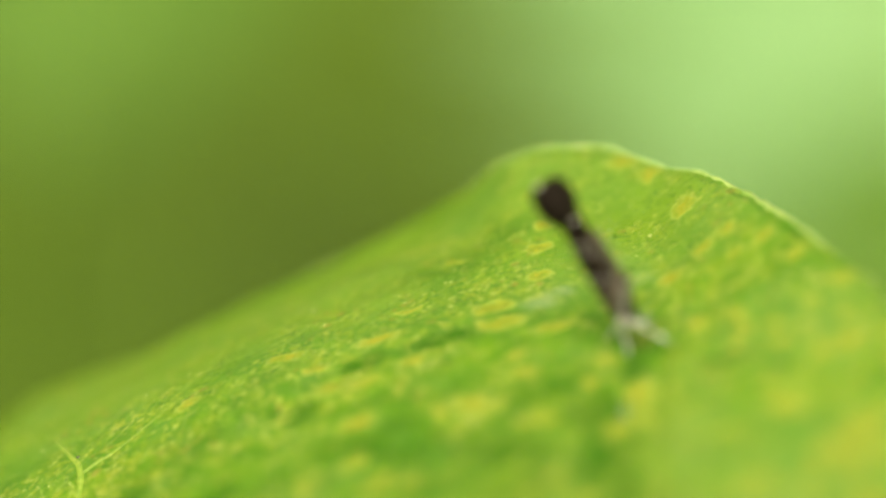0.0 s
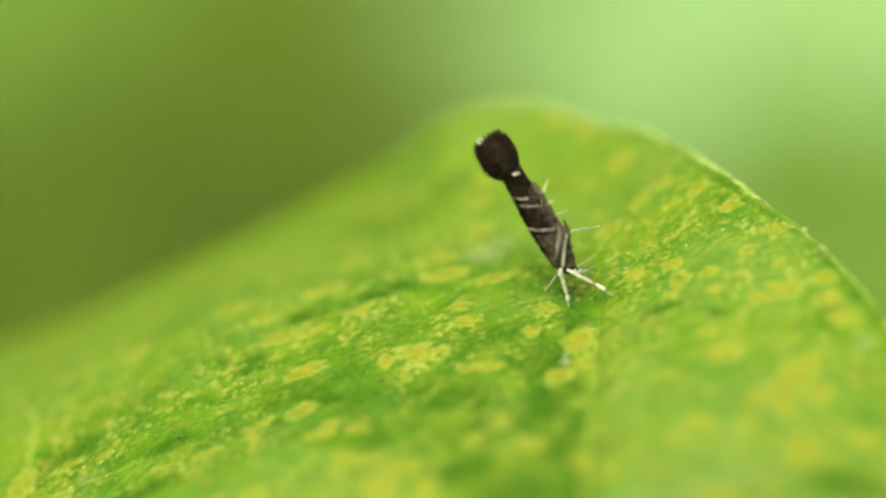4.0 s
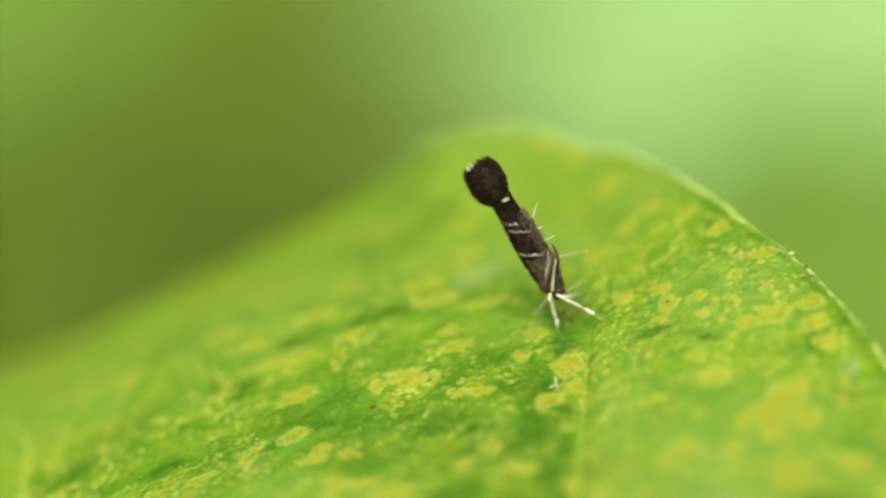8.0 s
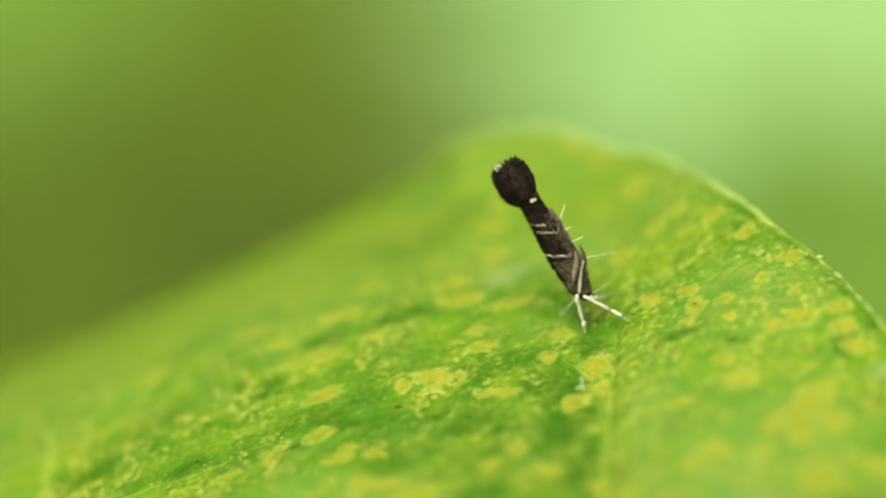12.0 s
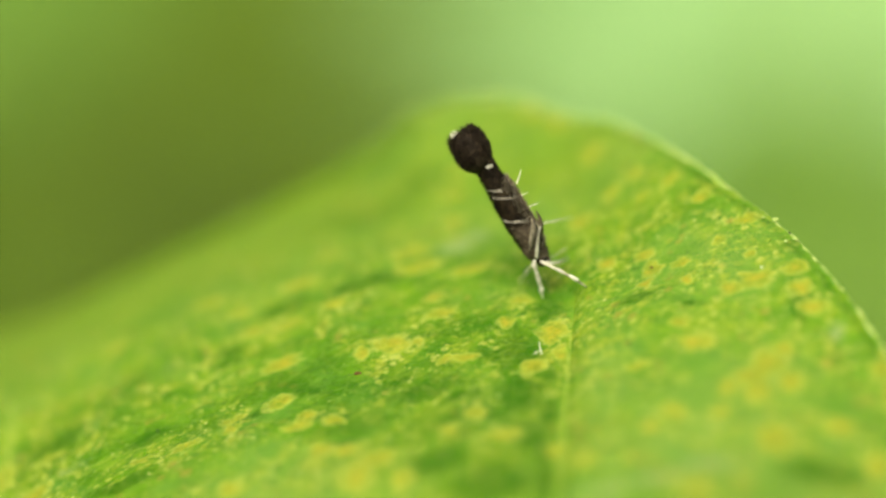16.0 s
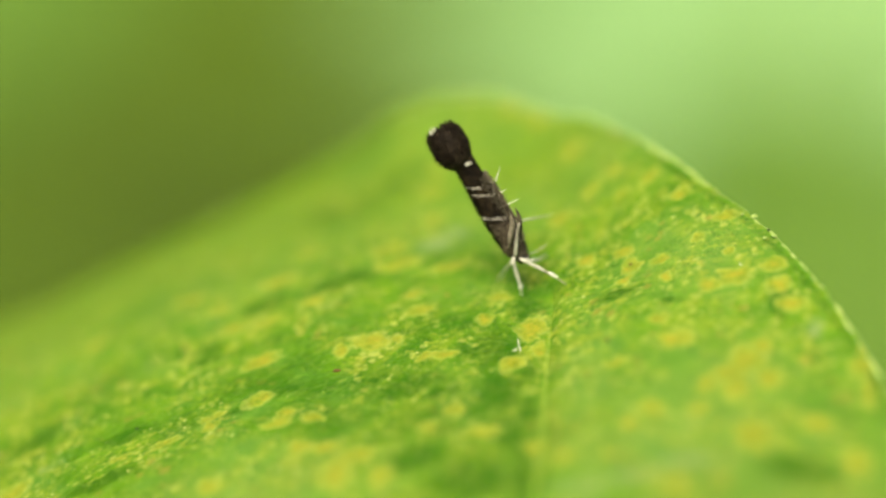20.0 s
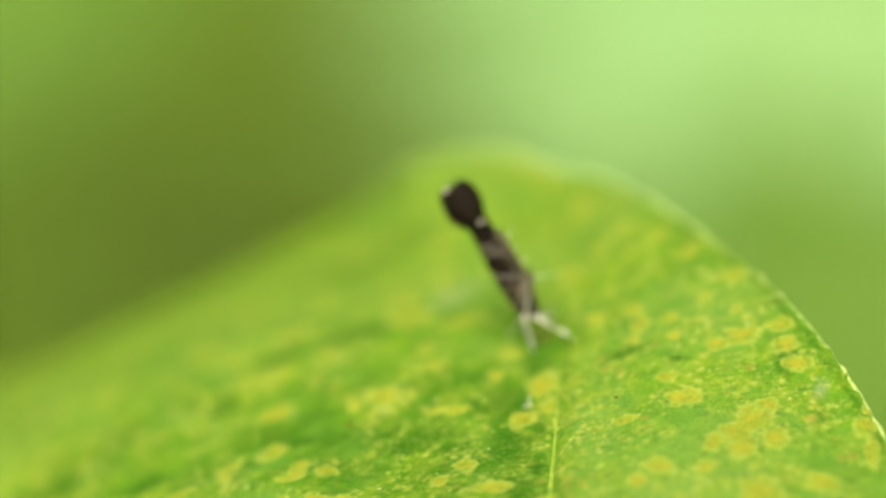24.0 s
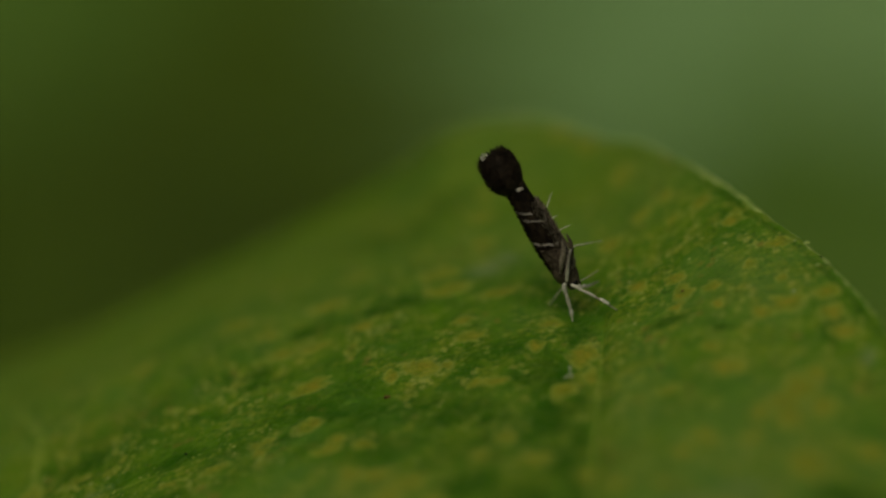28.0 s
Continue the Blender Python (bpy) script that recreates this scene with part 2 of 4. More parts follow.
# ---- mesh helpers ----
def mesh_from(name, verts, faces, mat, smooth=True):
    me = bpy.data.meshes.new(name)
    me.from_pydata([tuple(v) for v in verts], [], faces)
    me.materials.append(mat)
    if smooth:
        me.polygons.foreach_set("use_smooth", [True] * len(me.polygons))
    me.update()
    return me


def part_mesh(name, me, parent, label=""):
    ob = new(name, me)
    ob.parent = parent
    return tagged(ob, label)


def frame_of(a):
    """Two directions across the direction a."""
    a = Vector(a).normalized()
    side = a.cross(Vector((0, 0, 1)))
    if side.length < 1e-3:
        side = a.cross(Vector((1, 0, 0)))
    side.normalize()
    return side, a.cross(side)


def smooth_line(points, steps):
    """A Catmull-Rom line through the points."""
    p = [Vector(q) for q in points]
    p = [p[0] * 2 - p[1]] + p + [p[-1] * 2 - p[-2]]
    out = []
    for i in range(1, len(p) - 2):
        for k in range(steps):
            t = k / steps
            a, b, c, d = p[i - 1:i + 3]
            out.append(0.5 * (2 * b + (c - a) * t + (2 * a - 5 * b + 4 * c - d) * t * t + (3 * b - a - 3 * c + d) * t ** 3))
    out.append(p[-2])
    return out


def tube(points, radii, sides=8, rough=0.0, seed=0):
    """Vertices and faces of a closed tapering tube, in the unit of the points."""
    rng = random.Random(seed)
    verts, faces = [], []
    n = len(points)
    side = None
    for i, p in enumerate(points):
        a = (points[min(i + 1, n - 1)] - points[max(i - 1, 0)]).normalized()
        if side is None:
            side = frame_of(a)[0]
        side = (side - a * side.dot(a)).normalized()
        up = a.cross(side)
        r = np.interp(i / (n - 1), np.linspace(0, 1, len(radii)), radii)
        for k in range(sides):
            q = 2 * math.pi * k / sides
            rr = r * (1 + rough * rng.uniform(-1, 1))
            verts.append(p + (side * math.cos(q) + up * math.sin(q)) * rr)
    for i in range(n - 1):
        for k in range(sides):
            k2 = (k + 1) % sides
            faces.append((i * sides + k, i * sides + k2, (i + 1) * sides + k2, (i + 1) * sides + k))
    faces.append(tuple(range(sides))[::-1])
    faces.append(tuple(range((n - 1) * sides, n * sides)))
    return verts, faces


def tube_mesh(name, points, radii, mat, steps=6, sides=8, rough=0.0, seed=0):
    v, f = tube(smooth_line(points, steps), radii, sides, rough, seed)
    return mesh_from(name, [q * MM for q in v], f, mat)


def joined(pieces):
    verts, faces = [], []
    for v, f in pieces:
        o = len(verts)
        verts += v
        faces += [tuple(i + o for i in q) for q in f]
    return verts, faces


# ---- smooth random fields on numpy arrays ----
def value_field(x, y, cell, seed):
    rng = np.random.RandomState(seed)
    table = rng.uniform(-1, 1, (97, 89))
    u, v = x / cell + 1000.0, y / cell + 1000.0
    i, j = np.floor(u).astype(int), np.floor(v).astype(int)
    fu, fv = u - i, v - j
    fu, fv = fu * fu * (3 - 2 * fu), fv * fv * (3 - 2 * fv)
    g = lambda a, b: table[a % 97, b % 89]
    return (g(i, j) * (1 - fu) + g(i + 1, j) * fu) * (1 - fv) + (g(i, j + 1) * (1 - fu) + g(i + 1, j + 1) * fu) * fv


# ---- ground ----
GROUND_Z = -300.0


def build_ground():
    n = 60
    xs = np.sign(np.linspace(-1, 1, n)) * np.abs(np.linspace(-1, 1, n)) ** 3 * 400.0
    verts = []
    for j in range(n):
        for i in range(n):
            x, y = xs[i], xs[j] + 0.5
            near = math.exp(-(x * x + (y - 0.5) ** 2) / 4)
            z = GROUND_Z * MM + 0.012 * near * noise.noise((x * 9, y * 9, 0.3))
            verts.append((x, y, z))
    faces = [(j * n + i, j * n + i + 1, (j + 1) * n + i + 1, (j + 1) * n + i) for j in range(n - 1) for i in range(n - 1)]
    ob = new("ground", mesh_from("ground", verts, faces, SOIL))
    tagged(ob, "dark mossy olive-brown ground, far out of focus", "ground", kind="structure")


build_ground()

# ---- the spotted leaf (millimetres; the moth's front foot stands at the origin) ----
OUTLINE = ((-2.0, 12.6), (-0.6, 12.15), (1.86, 8.75), (3.49, 5.4), (4.95, 2.5), (6.45, -0.02), (7.45, -2.2), (8.45, -4.3), (9.3, -6.2), (10.5, -9.5), (11.4, -15), (10.2, -22),
           (6.5, -29), (2.5, -34), (0.3, -36), (-3, -34), (-12, -30), (-21, -22), (-25, -12), (-25, 2), (-21, 13.5), (-17.5, 16), (-14, 15), (-9.4, 15.2), (-6.2, 16.1), (-4.7, 14.59), (-3.5, 13.07))
CENTRE = (-4.0, -6.0)
BACK_X, BACK_Y = (-25.0, -21.0, -17.5, -14.0, -9.4, -6.2, -4.7, -3.5, -2.0), (2.6, 6.7, 9.2, 8.2, 8.4, 9.3, 10.1, 11.7, 12.6)
ROLL = 6.0
# yellow blotches: place, half width, half length
RIGHT = ((1.61, 0.78, 0.28, 0.38), (2.66, 0.32, 0.31, 0.38), (2.84, -0.60, 0.28, 0.44), (2.62, -1.30, 0.28, 0.28), (3.64, -0.72, 0.34, 0.32), (3.77,
    -1.82, 0.16, 0.19), (4.22, 2.09, 0.31, 0.25), (4.74, -0.27, 0.28, 0.32), (5.47, 0.44, 0.38, 0.27), (5.49, -1.21, 0.25, 0.25), (4.98, -2.58, 0.39,
    0.32), (5.68, -2.37, 0.55, 0.38), (6.69, -2.09, 0.39, 0.32), (6.77, -3.04, 0.34, 0.38), (7.17, -3.85, 0.39, 0.32), (3.49, -3.73, 0.31, 0.28),
    (3.92, -4.80, 0.55, 0.44), (2.31, -5.27, 0.34, 0.28), (2.44, 4.84, 0.28, 0.38), (3.44, 3.52, 0.27, 0.34), (2.65, 3.43, 0.23, 0.25), (1.72, 4.47,
    0.31, 0.32), (0.92, 3.84, 0.31, 0.38), (1.29, 7.46, 0.36, 0.42))
NEAR = ((5.84, -5.98, 0.59, 0.70), (5.36, -6.56, 0.55, 0.51), (5.52, -7.32, 0.44, 0.63), (4.69, -7.04, 0.28, 0.44), (6.47, -6.81, 0.34, 0.54), (6.33,
    -5.37, 0.34, 0.25), (3.23, -8.04, 0.39, 0.41), (2.65, -8.60, 0.23, 0.32), (4.46, -8.32, 0.31, 0.38), (5.96, -9.49, 0.66, 0.76), (7.67, -8.85,
    0.55, 0.44), (3.67, -12.04, 0.44, 0.57), (4.97, -11.47, 0.28, 0.25), (8.61, -10.26, 0.39, 0.63), (0.85, -9.79, 0.38, 0.38), (0.14, -8.53, 0.23,
    0.38), (1.96, -10.02, 0.16, 0.19), (9.13, -5.61, 0.23, 0.25), (8.94, -6.31, 0.39, 0.32), (9.06, -7.29, 0.23, 0.57))
LEFT = ((-1.26, -0.94, 0.31, 0.32), (-4.39, -1.02, 0.52, 0.42), (-3.61, -1.20, 0.23, 0.28), (-5.22, -1.14, 0.23, 0.25), (-2.99, 0.07, 0.47, 0.32),
    (-3.22, 1.24, 0.39, 0.25), (-2.31, -2.66, 0.39, 0.22), (-2.93, -2.62, 0.28, 0.22), (-0.50, -3.53, 0.38, 0.41), (0.09, -1.72, 0.44, 0.57), (0.23,
    -3.01, 0.20, 0.44), (-2.13, -5.87, 0.31, 0.44), (-2.82, -6.57, 0.23, 0.38), (-1.45, -7.32, 0.62, 0.38), (-0.02, -8.28, 0.23, 0.38), (-4.72, -7.41,
    0.55, 0.50), (-5.50, -6.65, 0.47, 0.38), (-4.03, -8.74, 0.30, 0.72), (-6.27, -6.30, 0.39, 0.38), (-7.50, -2.77, 0.44, 0.38), (-6.69, -4.12, 0.27,
    0.38), (-5.99, -4.63, 0.28, 0.32), (-6.99, -4.50, 0.47, 0.25), (-7.47, -0.50, 0.55, 0.38))
FAR_LEFT = ((-10.05, -3.60, 0.47, 0.22), (-11.32, -3.35, 0.47, 0.19), (-8.82, -2.92, 0.39, 0.25), (-8.81, -3.48, 0.31, 0.22), (-8.79, -6.90, 0.34,
    0.44), (-14.37, -2.34, 0.47, 0.38), (-15.44, -0.37, 0.31, 0.79), (-3.71, 3.32, 0.70, 0.38), (-2.27, 2.56, 0.62, 0.32), (-0.86, 0.28, 0.31, 0.25),
    (-6.09, 2.08, 0.39, 0.32), (-8.16, 1.92, 0.70, 0.32), (-5.32, -8.27, 0.39, 0.79))
RIDGE = ((-2.74, 7.30, 0.39, 0.28), (-2.56, 8.61, 0.23, 0.19), (-2.69, 5.76, 0.34, 0.25), (-0.37, 11.26, 0.47, 0.47), (0.38, 10.12, 0.31, 0.44),
    (-5.76, 10.78, 0.78, 0.32), (-5.15, 8.26, 0.39, 0.19), (-3.94, 4.32, 0.62, 0.38), (-6.25, 5.51, 0.39, 0.19), (-9.66, 4.52, 0.55, 0.22), (-7.03,
    3.97, 0.62, 0.32), (-12.30, 4.08, 0.39, 0.25), (-7.33, 1.71, 0.47, 0.25), (-8.72, 3.23, 0.39, 0.32))
# deep green patches; the rows along the midrib also paint in crease shade
DEEP = ((-0.08, -0.46, 0.50, 0.66), (-0.96, -2.50, 0.72, 1.35), (-0.83, -5.12, 0.68, 1.30), (-0.62, -7.40, 0.56, 0.95), (-0.26, -10.01, 0.52, 1.15),
    (-0.05, -4.15, 0.22, 0.70), (-0.12, -6.35, 0.28, 0.95), (-0.20, -8.50, 0.28, 0.95), (-3.20, -8.14, 0.55, 0.79), (-1.54, -9.93, 1.30, 1.30),
    (-11.21, -2.16, 0.70, 0.44), (-4.83, 3.07, 0.70, 0.44), (-8.94, 1.15, 0.47, 0.32), (-7.54, 2.90, 0.62, 0.44), (-5.62, 2.81, 0.47, 0.32), (-3.36,
    -3.97, 1.25, 0.63), (-11.90, -4.44, 1.09, 0.44), (-13.85, -0.03, 0.78, 0.44), (2.38, -1.84, 0.55, 0.28), (3.89, -3.02, 0.28, 0.18), (6.79, -3.69, 0.28, 0.60), (7.13, -10.71, 1.09, 0.63), (-6.80, -2.51, 0.62, 0.44))
DEEP_MORE = ((-1.39, -2.68, 0.66, 0.51), (-0.77, -3.02, 0.56, 0.63), (-0.47, -4.74, 0.50, 0.38), (-3.13, -8.23, 0.85, 0.80), (-1.47, -9.70, 1.17,
    0.51), (-0.14, -0.72, 0.47, 0.44), (-2.40, -4.63, 0.62, 0.44), (-4.13, -3.14, 0.47, 0.38), (-8.79, 0.55, 0.62, 0.25), (-8.52, -3.06, 0.72, 0.22))
DARKER = ((-5.10, 8.10, 1.50, 1.00), (-3.60, 8.90, 0.80, 0.60), (-3.97, -3.20, 1.88, 0.95), (-5.19, -4.99, 1.41, 0.95), (-3.01, -6.14, 1.41, 1.42), (-1.32, -5.43, 1.25, 1.58), (-0.78, -7.79, 0.78, 1.27),
    (-0.41, -9.77, 0.78, 1.58), (-3.05, -0.96, 0.94, 0.79), (-7.46, -1.60, 1.25, 0.70), (-6.19, -1.48, 0.78, 0.63), (-9.79, -2.86, 0.94, 0.63),
    (-5.85, -2.78, 1.09, 0.63), (-1.95, -1.05, 0.94, 0.63))
# lime tissue; rows right of the midrib also paint in sheen and light
LIME_LIT = ((-3.0, 10.5, 5.0, 3.0), (2.5, 7.5, 2.5, 3.0), (-9.0, 8.5, 6.0, 5.0), (-15.0, 9.0, 4.5, 5.0), (-1.0, 5.5, 3.0, 2.0), (4.5, -8.0, 3.5, 3.0), (7.5, -12.0, 3.0, 4.0), (-8.5, -8.0, 3.0, 2.5), (4.8, -1.0, 2.0, 2.0), (4.0, -9.5, 3.0, 3.5), (1.5, -5.5, 0.9, 3.2), (1.6, -10.0, 1.1, 3.0))
VEIN_X, VEIN_Y = (-15.2, -13.2, -10.0, -6.0, -2.5, 0.35), (-1.9, -2.2, -2.8, -3.2, -4.6, -6.2)
# first two rows a grey patch; the others paint in glossy sheen
GREY_SHEEN = ((-2.6, 4.2, 0.55, 0.45), (-2.0, 4.6, 0.3, 0.3), (-13.4, -2.0, 0.5, 0.12), (1.3, -11.5, 0.9, 0.28), (2.6, -11.3, 0.8, 0.25), (4.0, -10.7, 0.7, 0.25), (7.7, -4.9, 0.22, 0.3))


def rise(x):
    """Height of the blade across its width: it climbs to one side and sags along the midrib."""
    big = x + 3.4
    h = 0.38 * big - 0.009 * big ** 2 - 0.8 * np.exp(-((big - 3.4) / 2.5) ** 2)
    return 0.883 * (h - 0.388) - 0.24 * np.exp(-((x + 3.6) / 2.0) ** 2) + 0.30 * np.exp(-((x + 11.0) / 4.0) ** 2)


def droop(x, y):
    """How far the near half of the climbing side hangs down."""
    s = np.clip((-1.0 - y) / 8.0, 0, 1.25)
    s = np.where(s < 1, s * s * (3 - 2 * s), 1 + (s - 1) * 0.8)
    return 0.24 * np.maximum(x - 0.8, 0) * s


def lift_up(x, y):
    """How far the back of the climbing side is turned up."""
    s = np.clip((y + 1.5) / 6.0, 0, 1)
    return 0.13 * np.maximum(x - 0.8, 0) * s * s * (3 - 2 * s)


def roll_off(x, y):
    """How far the back of the sinking side curls down out of sight."""
    share = np.clip((-1.5 - x) / 3.5, 0, 1)
    share = share * share * (3 - 2 * share)
    start = np.interp(x, BACK_X, BACK_Y) - ROLL
    return 0.532 / (4 * ROLL) * share * np.maximum(y - start, 0) ** 2


def back_lift(x, y):
    """How far the rear margin is turned up over its last few millimetres."""
    margin = np.interp(x, (-21, -17.5, -14, -9.4, -6.2, -4.7, -3.5, -2.0, -0.6, 1.86, 3.49, 4.95), (13.5, 16, 15, 15.2, 16.1, 14.6, 13.1, 12.6, 12.1, 8.6, 5.1, 2.3))
    high = np.interp(x, (-16, -12, -9, -7.3, -5.7, -4.8, -4, -3, -2, -1, 0, 1.4, 2.8, 4.4, 6.5), (0.25, 0.35, 0.46, 0.60, 0.85, 1.10, 1.06, 0.78, 0.44, 0.28, 0.23, 0.28, 0.18, 0.10, 0.0))
    s = np.clip((y - margin + 5.0) / 5.0, 0, 1)
    return high * s * s * (3 - 2 * s)


def midrib_x(y):
    return np.where(y < 0, 0.70 + 0.057 * y, 0.70 - 0.19 * y)


def leaf_height(x, y):
    x, y = np.asarray(x, float), np.asarray(y, float)
    off = x - midrib_x(y)
    fade = np.clip((4.0 - y) / 4.0, 0, 1)
    z = rise(x) - droop(x, y) - roll_off(x, y) + lift_up(x, y) + back_lift(x, y)
    z = z - fade * 0.20 * np.exp(-np.abs(off) / np.where(off > 0, 0.12, 0.5)) + fade * 0.10 * np.exp(-((off - 0.55) / 0.4) ** 2)
    z = z + 0.10 * value_field(x, y, 2.6, 3) + 0.035 * value_field(x, y, 0.8, 5) + 0.016 * value_field(x, y, 0.3, 7)
    return z


def surface_point(x, y, lift=0.0):
    return Vector((x, y, float(leaf_height(x, y)) + lift))


def spots(x, y, rows, seed):
    """How far each point lies inside the ragged spots: 0 outside, 1 at the heart."""
    wx = x + 0.10 * value_field(x, y, 0.35, seed) + 0.05 * value_field(x, y, 0.14, seed + 1)
    wy = y + 0.14 * value_field(x, y, 0.40, seed + 2) + 0.07 * value_field(x, y, 0.16, seed + 3)
    best = np.zeros_like(x)
    for cx, cy, rx, ry in rows:
        d = np.sqrt(((wx - cx) / rx) ** 2 + ((wy - cy) / ry) ** 2)
        best = np.maximum(best, np.clip((1.45 - d) / 1.1, 0, 1))
    return best


def closed_line(points, steps):
    p = np.array(points, float)
    n = len(p)
    out = []
    for i in range(n):
        a, b, c, d = p[(i - 1) % n], p[i], p[(i + 1) % n], p[(i + 2) % n]
        for k in range(steps):
            t = k / steps
            out.append(0.5 * (2 * b + (c - a) * t + (2 * a - 5 * b + 4 * c - d) * t * t + (3 * b - a - 3 * c + d) * t ** 3))
    return np.array(out)


def build_leaf():
    leaf = new("leaf")
    tagged(leaf, "broad green leaf with yellow blotches and a creased midrib", "leaf")
    edge = closed_line(OUTLINE, 30)
    wob = 0.035 * value_field(edge[:, 0], edge[:, 1], 0.5, 21) + 0.035 * value_field(edge[:, 0], edge[:, 1], 0.2, 22)
    away = edge - np.array(CENTRE)
    edge = edge + away / np.linalg.norm(away, axis=1)[:, None] * wob[:, None]
    n, rings = len(edge), 190
    share = np.linspace(0, 1, rings + 1)[1:]
    x = CENTRE[0] + share[:, None] * (edge[None, :, 0] - CENTRE[0])
    y = CENTRE[1] + share[:, None] * (edge[None, :, 1] - CENTRE[1])
    z = leaf_height(x, y)
    blot = spots(x, y, RIGHT + NEAR + LEFT + FAR_LEFT + RIDGE, 31)
    deep = np.maximum(np.clip(1.2 * spots(x, y, DEEP + DEEP_MORE, 41), 0, 1), 0.64 * spots(x, y, DARKER, 43))
    grey = spots(x, y, GREY_SHEEN, 51)
    lime_lit = spots(x, y, LIME_LIT, 61)
    yellowed = np.clip((y - 3.5) / 4.5, 0, 1) * np.clip((3.5 - x) / 3.0, 0, 1) * np.clip(0.75 + 0.6 * value_field(x, y, 2.4, 95), 0, 1)
    freckled = np.clip(0.80 + 0.75 * value_field(x, y, 1.9, 91) + 0.55 * value_field(x, y, 0.7, 92), 0, 1)
    freckled = freckled * np.where(x < 0.9, 1.0, 0.85) * (1 - 0.5 * np.clip((y - 2.0 + 0.1 * x) / 4.0, 0, 1))
    z = z + 0.03 * np.clip(blot * 3, 0, 1) * (1 - 0.5 * blot)
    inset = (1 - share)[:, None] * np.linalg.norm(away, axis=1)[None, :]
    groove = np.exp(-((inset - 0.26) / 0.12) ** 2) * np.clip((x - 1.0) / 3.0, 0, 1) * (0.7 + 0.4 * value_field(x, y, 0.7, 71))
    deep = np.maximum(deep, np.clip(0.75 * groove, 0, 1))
    z = z - 0.05 * groove
    curl = np.clip((share - 0.965) / 0.035, 0, 1)[:, None] ** 2
    z = z - 0.10 * curl
    top = np.stack([x, y, z], -1).reshape(-1, 3)
    thick = 0.26 * (1 - 0.6 * np.clip((share - 0.97) / 0.03, 0, 1))[:, None] + 0 * x
    low = np.stack([x, y, z - thick], -1)[::4].reshape(-1, 3)
    low_rings = low.shape[0] // n
    # upper skin
    verts = np.vstack([top, [[CENTRE[0], CENTRE[1], float(leaf_height(*CENTRE))]]]) * MM
    j = np.arange(n)
    j2 = (j + 1) % n
    quads = np.concatenate([np.stack([r * n + j, (r + 1) * n + j, (r + 1) * n + j2, r * n + j2], 1) for r in range(rings - 1)])
    tris = np.stack([np.full(n, rings * n), j, j2], 1)
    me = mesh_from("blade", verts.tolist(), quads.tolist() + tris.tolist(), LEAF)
    for key, field in (("blotch", blot), ("deep", deep), ("grey", grey), ("lime_lit", lime_lit), ("freckled", freckled), ("yellowed", yellowed)):
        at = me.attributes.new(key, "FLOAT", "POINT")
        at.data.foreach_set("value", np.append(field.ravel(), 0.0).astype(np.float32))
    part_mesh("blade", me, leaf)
    # under side, coarser
    lv = np.vstack([low, [[CENTRE[0], CENTRE[1], float(leaf_height(*CENTRE)) - 0.26]]]) * MM
    lq = np.concatenate([np.stack([r * n + j, r * n + j2, (r + 1) * n + j2, (r + 1) * n + j], 1) for r in range(low_rings - 1)])
    lt = np.stack([np.full(n, low_rings * n), j2, j], 1)
    part_mesh("underside", mesh_from("underside", lv.tolist(), lq.tolist() + lt.tolist(), MID_LEAF), leaf, "paler matt underside of the leaf")
    # rolled rim along the margin
    ring = [Vector((edge[i, 0], edge[i, 1], float(z[-1, i]) - 0.06)) for i in range(0, n, 3)]
    sides = 6
    rng = random.Random(5)
    rv, rf = [], []
    for i, p in enumerate(ring):
        a = (ring[(i + 1) % len(ring)] - ring[i - 1]).normalized()
        s, u = frame_of(a)
        r = 0.074 * rng.uniform(0.6, 1.4) * float(np.interp(p.y, (1.5, 5.0), (1.0, 1.35)))
        for k in range(sides):
            q = 2 * math.pi * k / sides
            rv.append((p + (s * math.cos(q) + u * math.sin(q)) * r) * MM)
    m = len(ring)
    rf = [(i * sides + k, i * sides + (k + 1) % sides, ((i + 1) % m) * sides + (k + 1) % sides, ((i + 1) % m) * sides + k) for i in range(m) for k in range(sides)]
    part_mesh("margin", mesh_from("margin", rv, rf, RIM), leaf, "thin pale rolled leaf margin")
    # veins lie in the surface and stand a little proud
    def vein(name, plan, radii, label, steps=10, lift=-0.02):
        line = [surface_point(p.x, p.y, lift) for p in smooth_line([(a, b, 0) for a, b in plan], steps)]
        v, f = tube(line, radii, 8, 0.12, len(plan))
        part_mesh(name, mesh_from(name, [q * MM for q in v], f, VEIN), leaf, label)
    vein("midrib", [(float(midrib_x(b)), b) for b in (-36, -30, -24, -18, -14, -11, -8, -5.5, -3, -1.8, -0.8)], (0.34, 0.26, 0.13, 0.08, 0.065, 0.04, 0.012), "pale yellow midrib in a crease", 8, -0.012)
    vein("side_vein", ((0.1, -11.5), (0.9, -11.5), (1.97, -11.43), (2.9, -11.18), (4.9, -10.2), (5.9, -9.5), (7.6, -8.2), (8.8, -7.0)), (0.07, 0.06, 0.045, 0.02), "pale side vein", 8, -0.045)
    vein("side_vein", ((-15.0, -5.0), (-15.2, -2.0), (-15.3, 0.2), (-15.2, 2.7), (-15.7, 4.7), (-16.3, 6.3), (-17.4, 7.8)), (0.08, 0.10, 0.125, 0.09, 0.04), "pale side vein that forks", 8, -0.085)
    vein("veinlet", ((-15.2, 2.8), (-14.1, 3.45), (-12.6, 4.6), (-11.0, 5.4)), (0.05, 0.04, 0.03, 0.015), "thin bright veinlet", 10, -0.03)
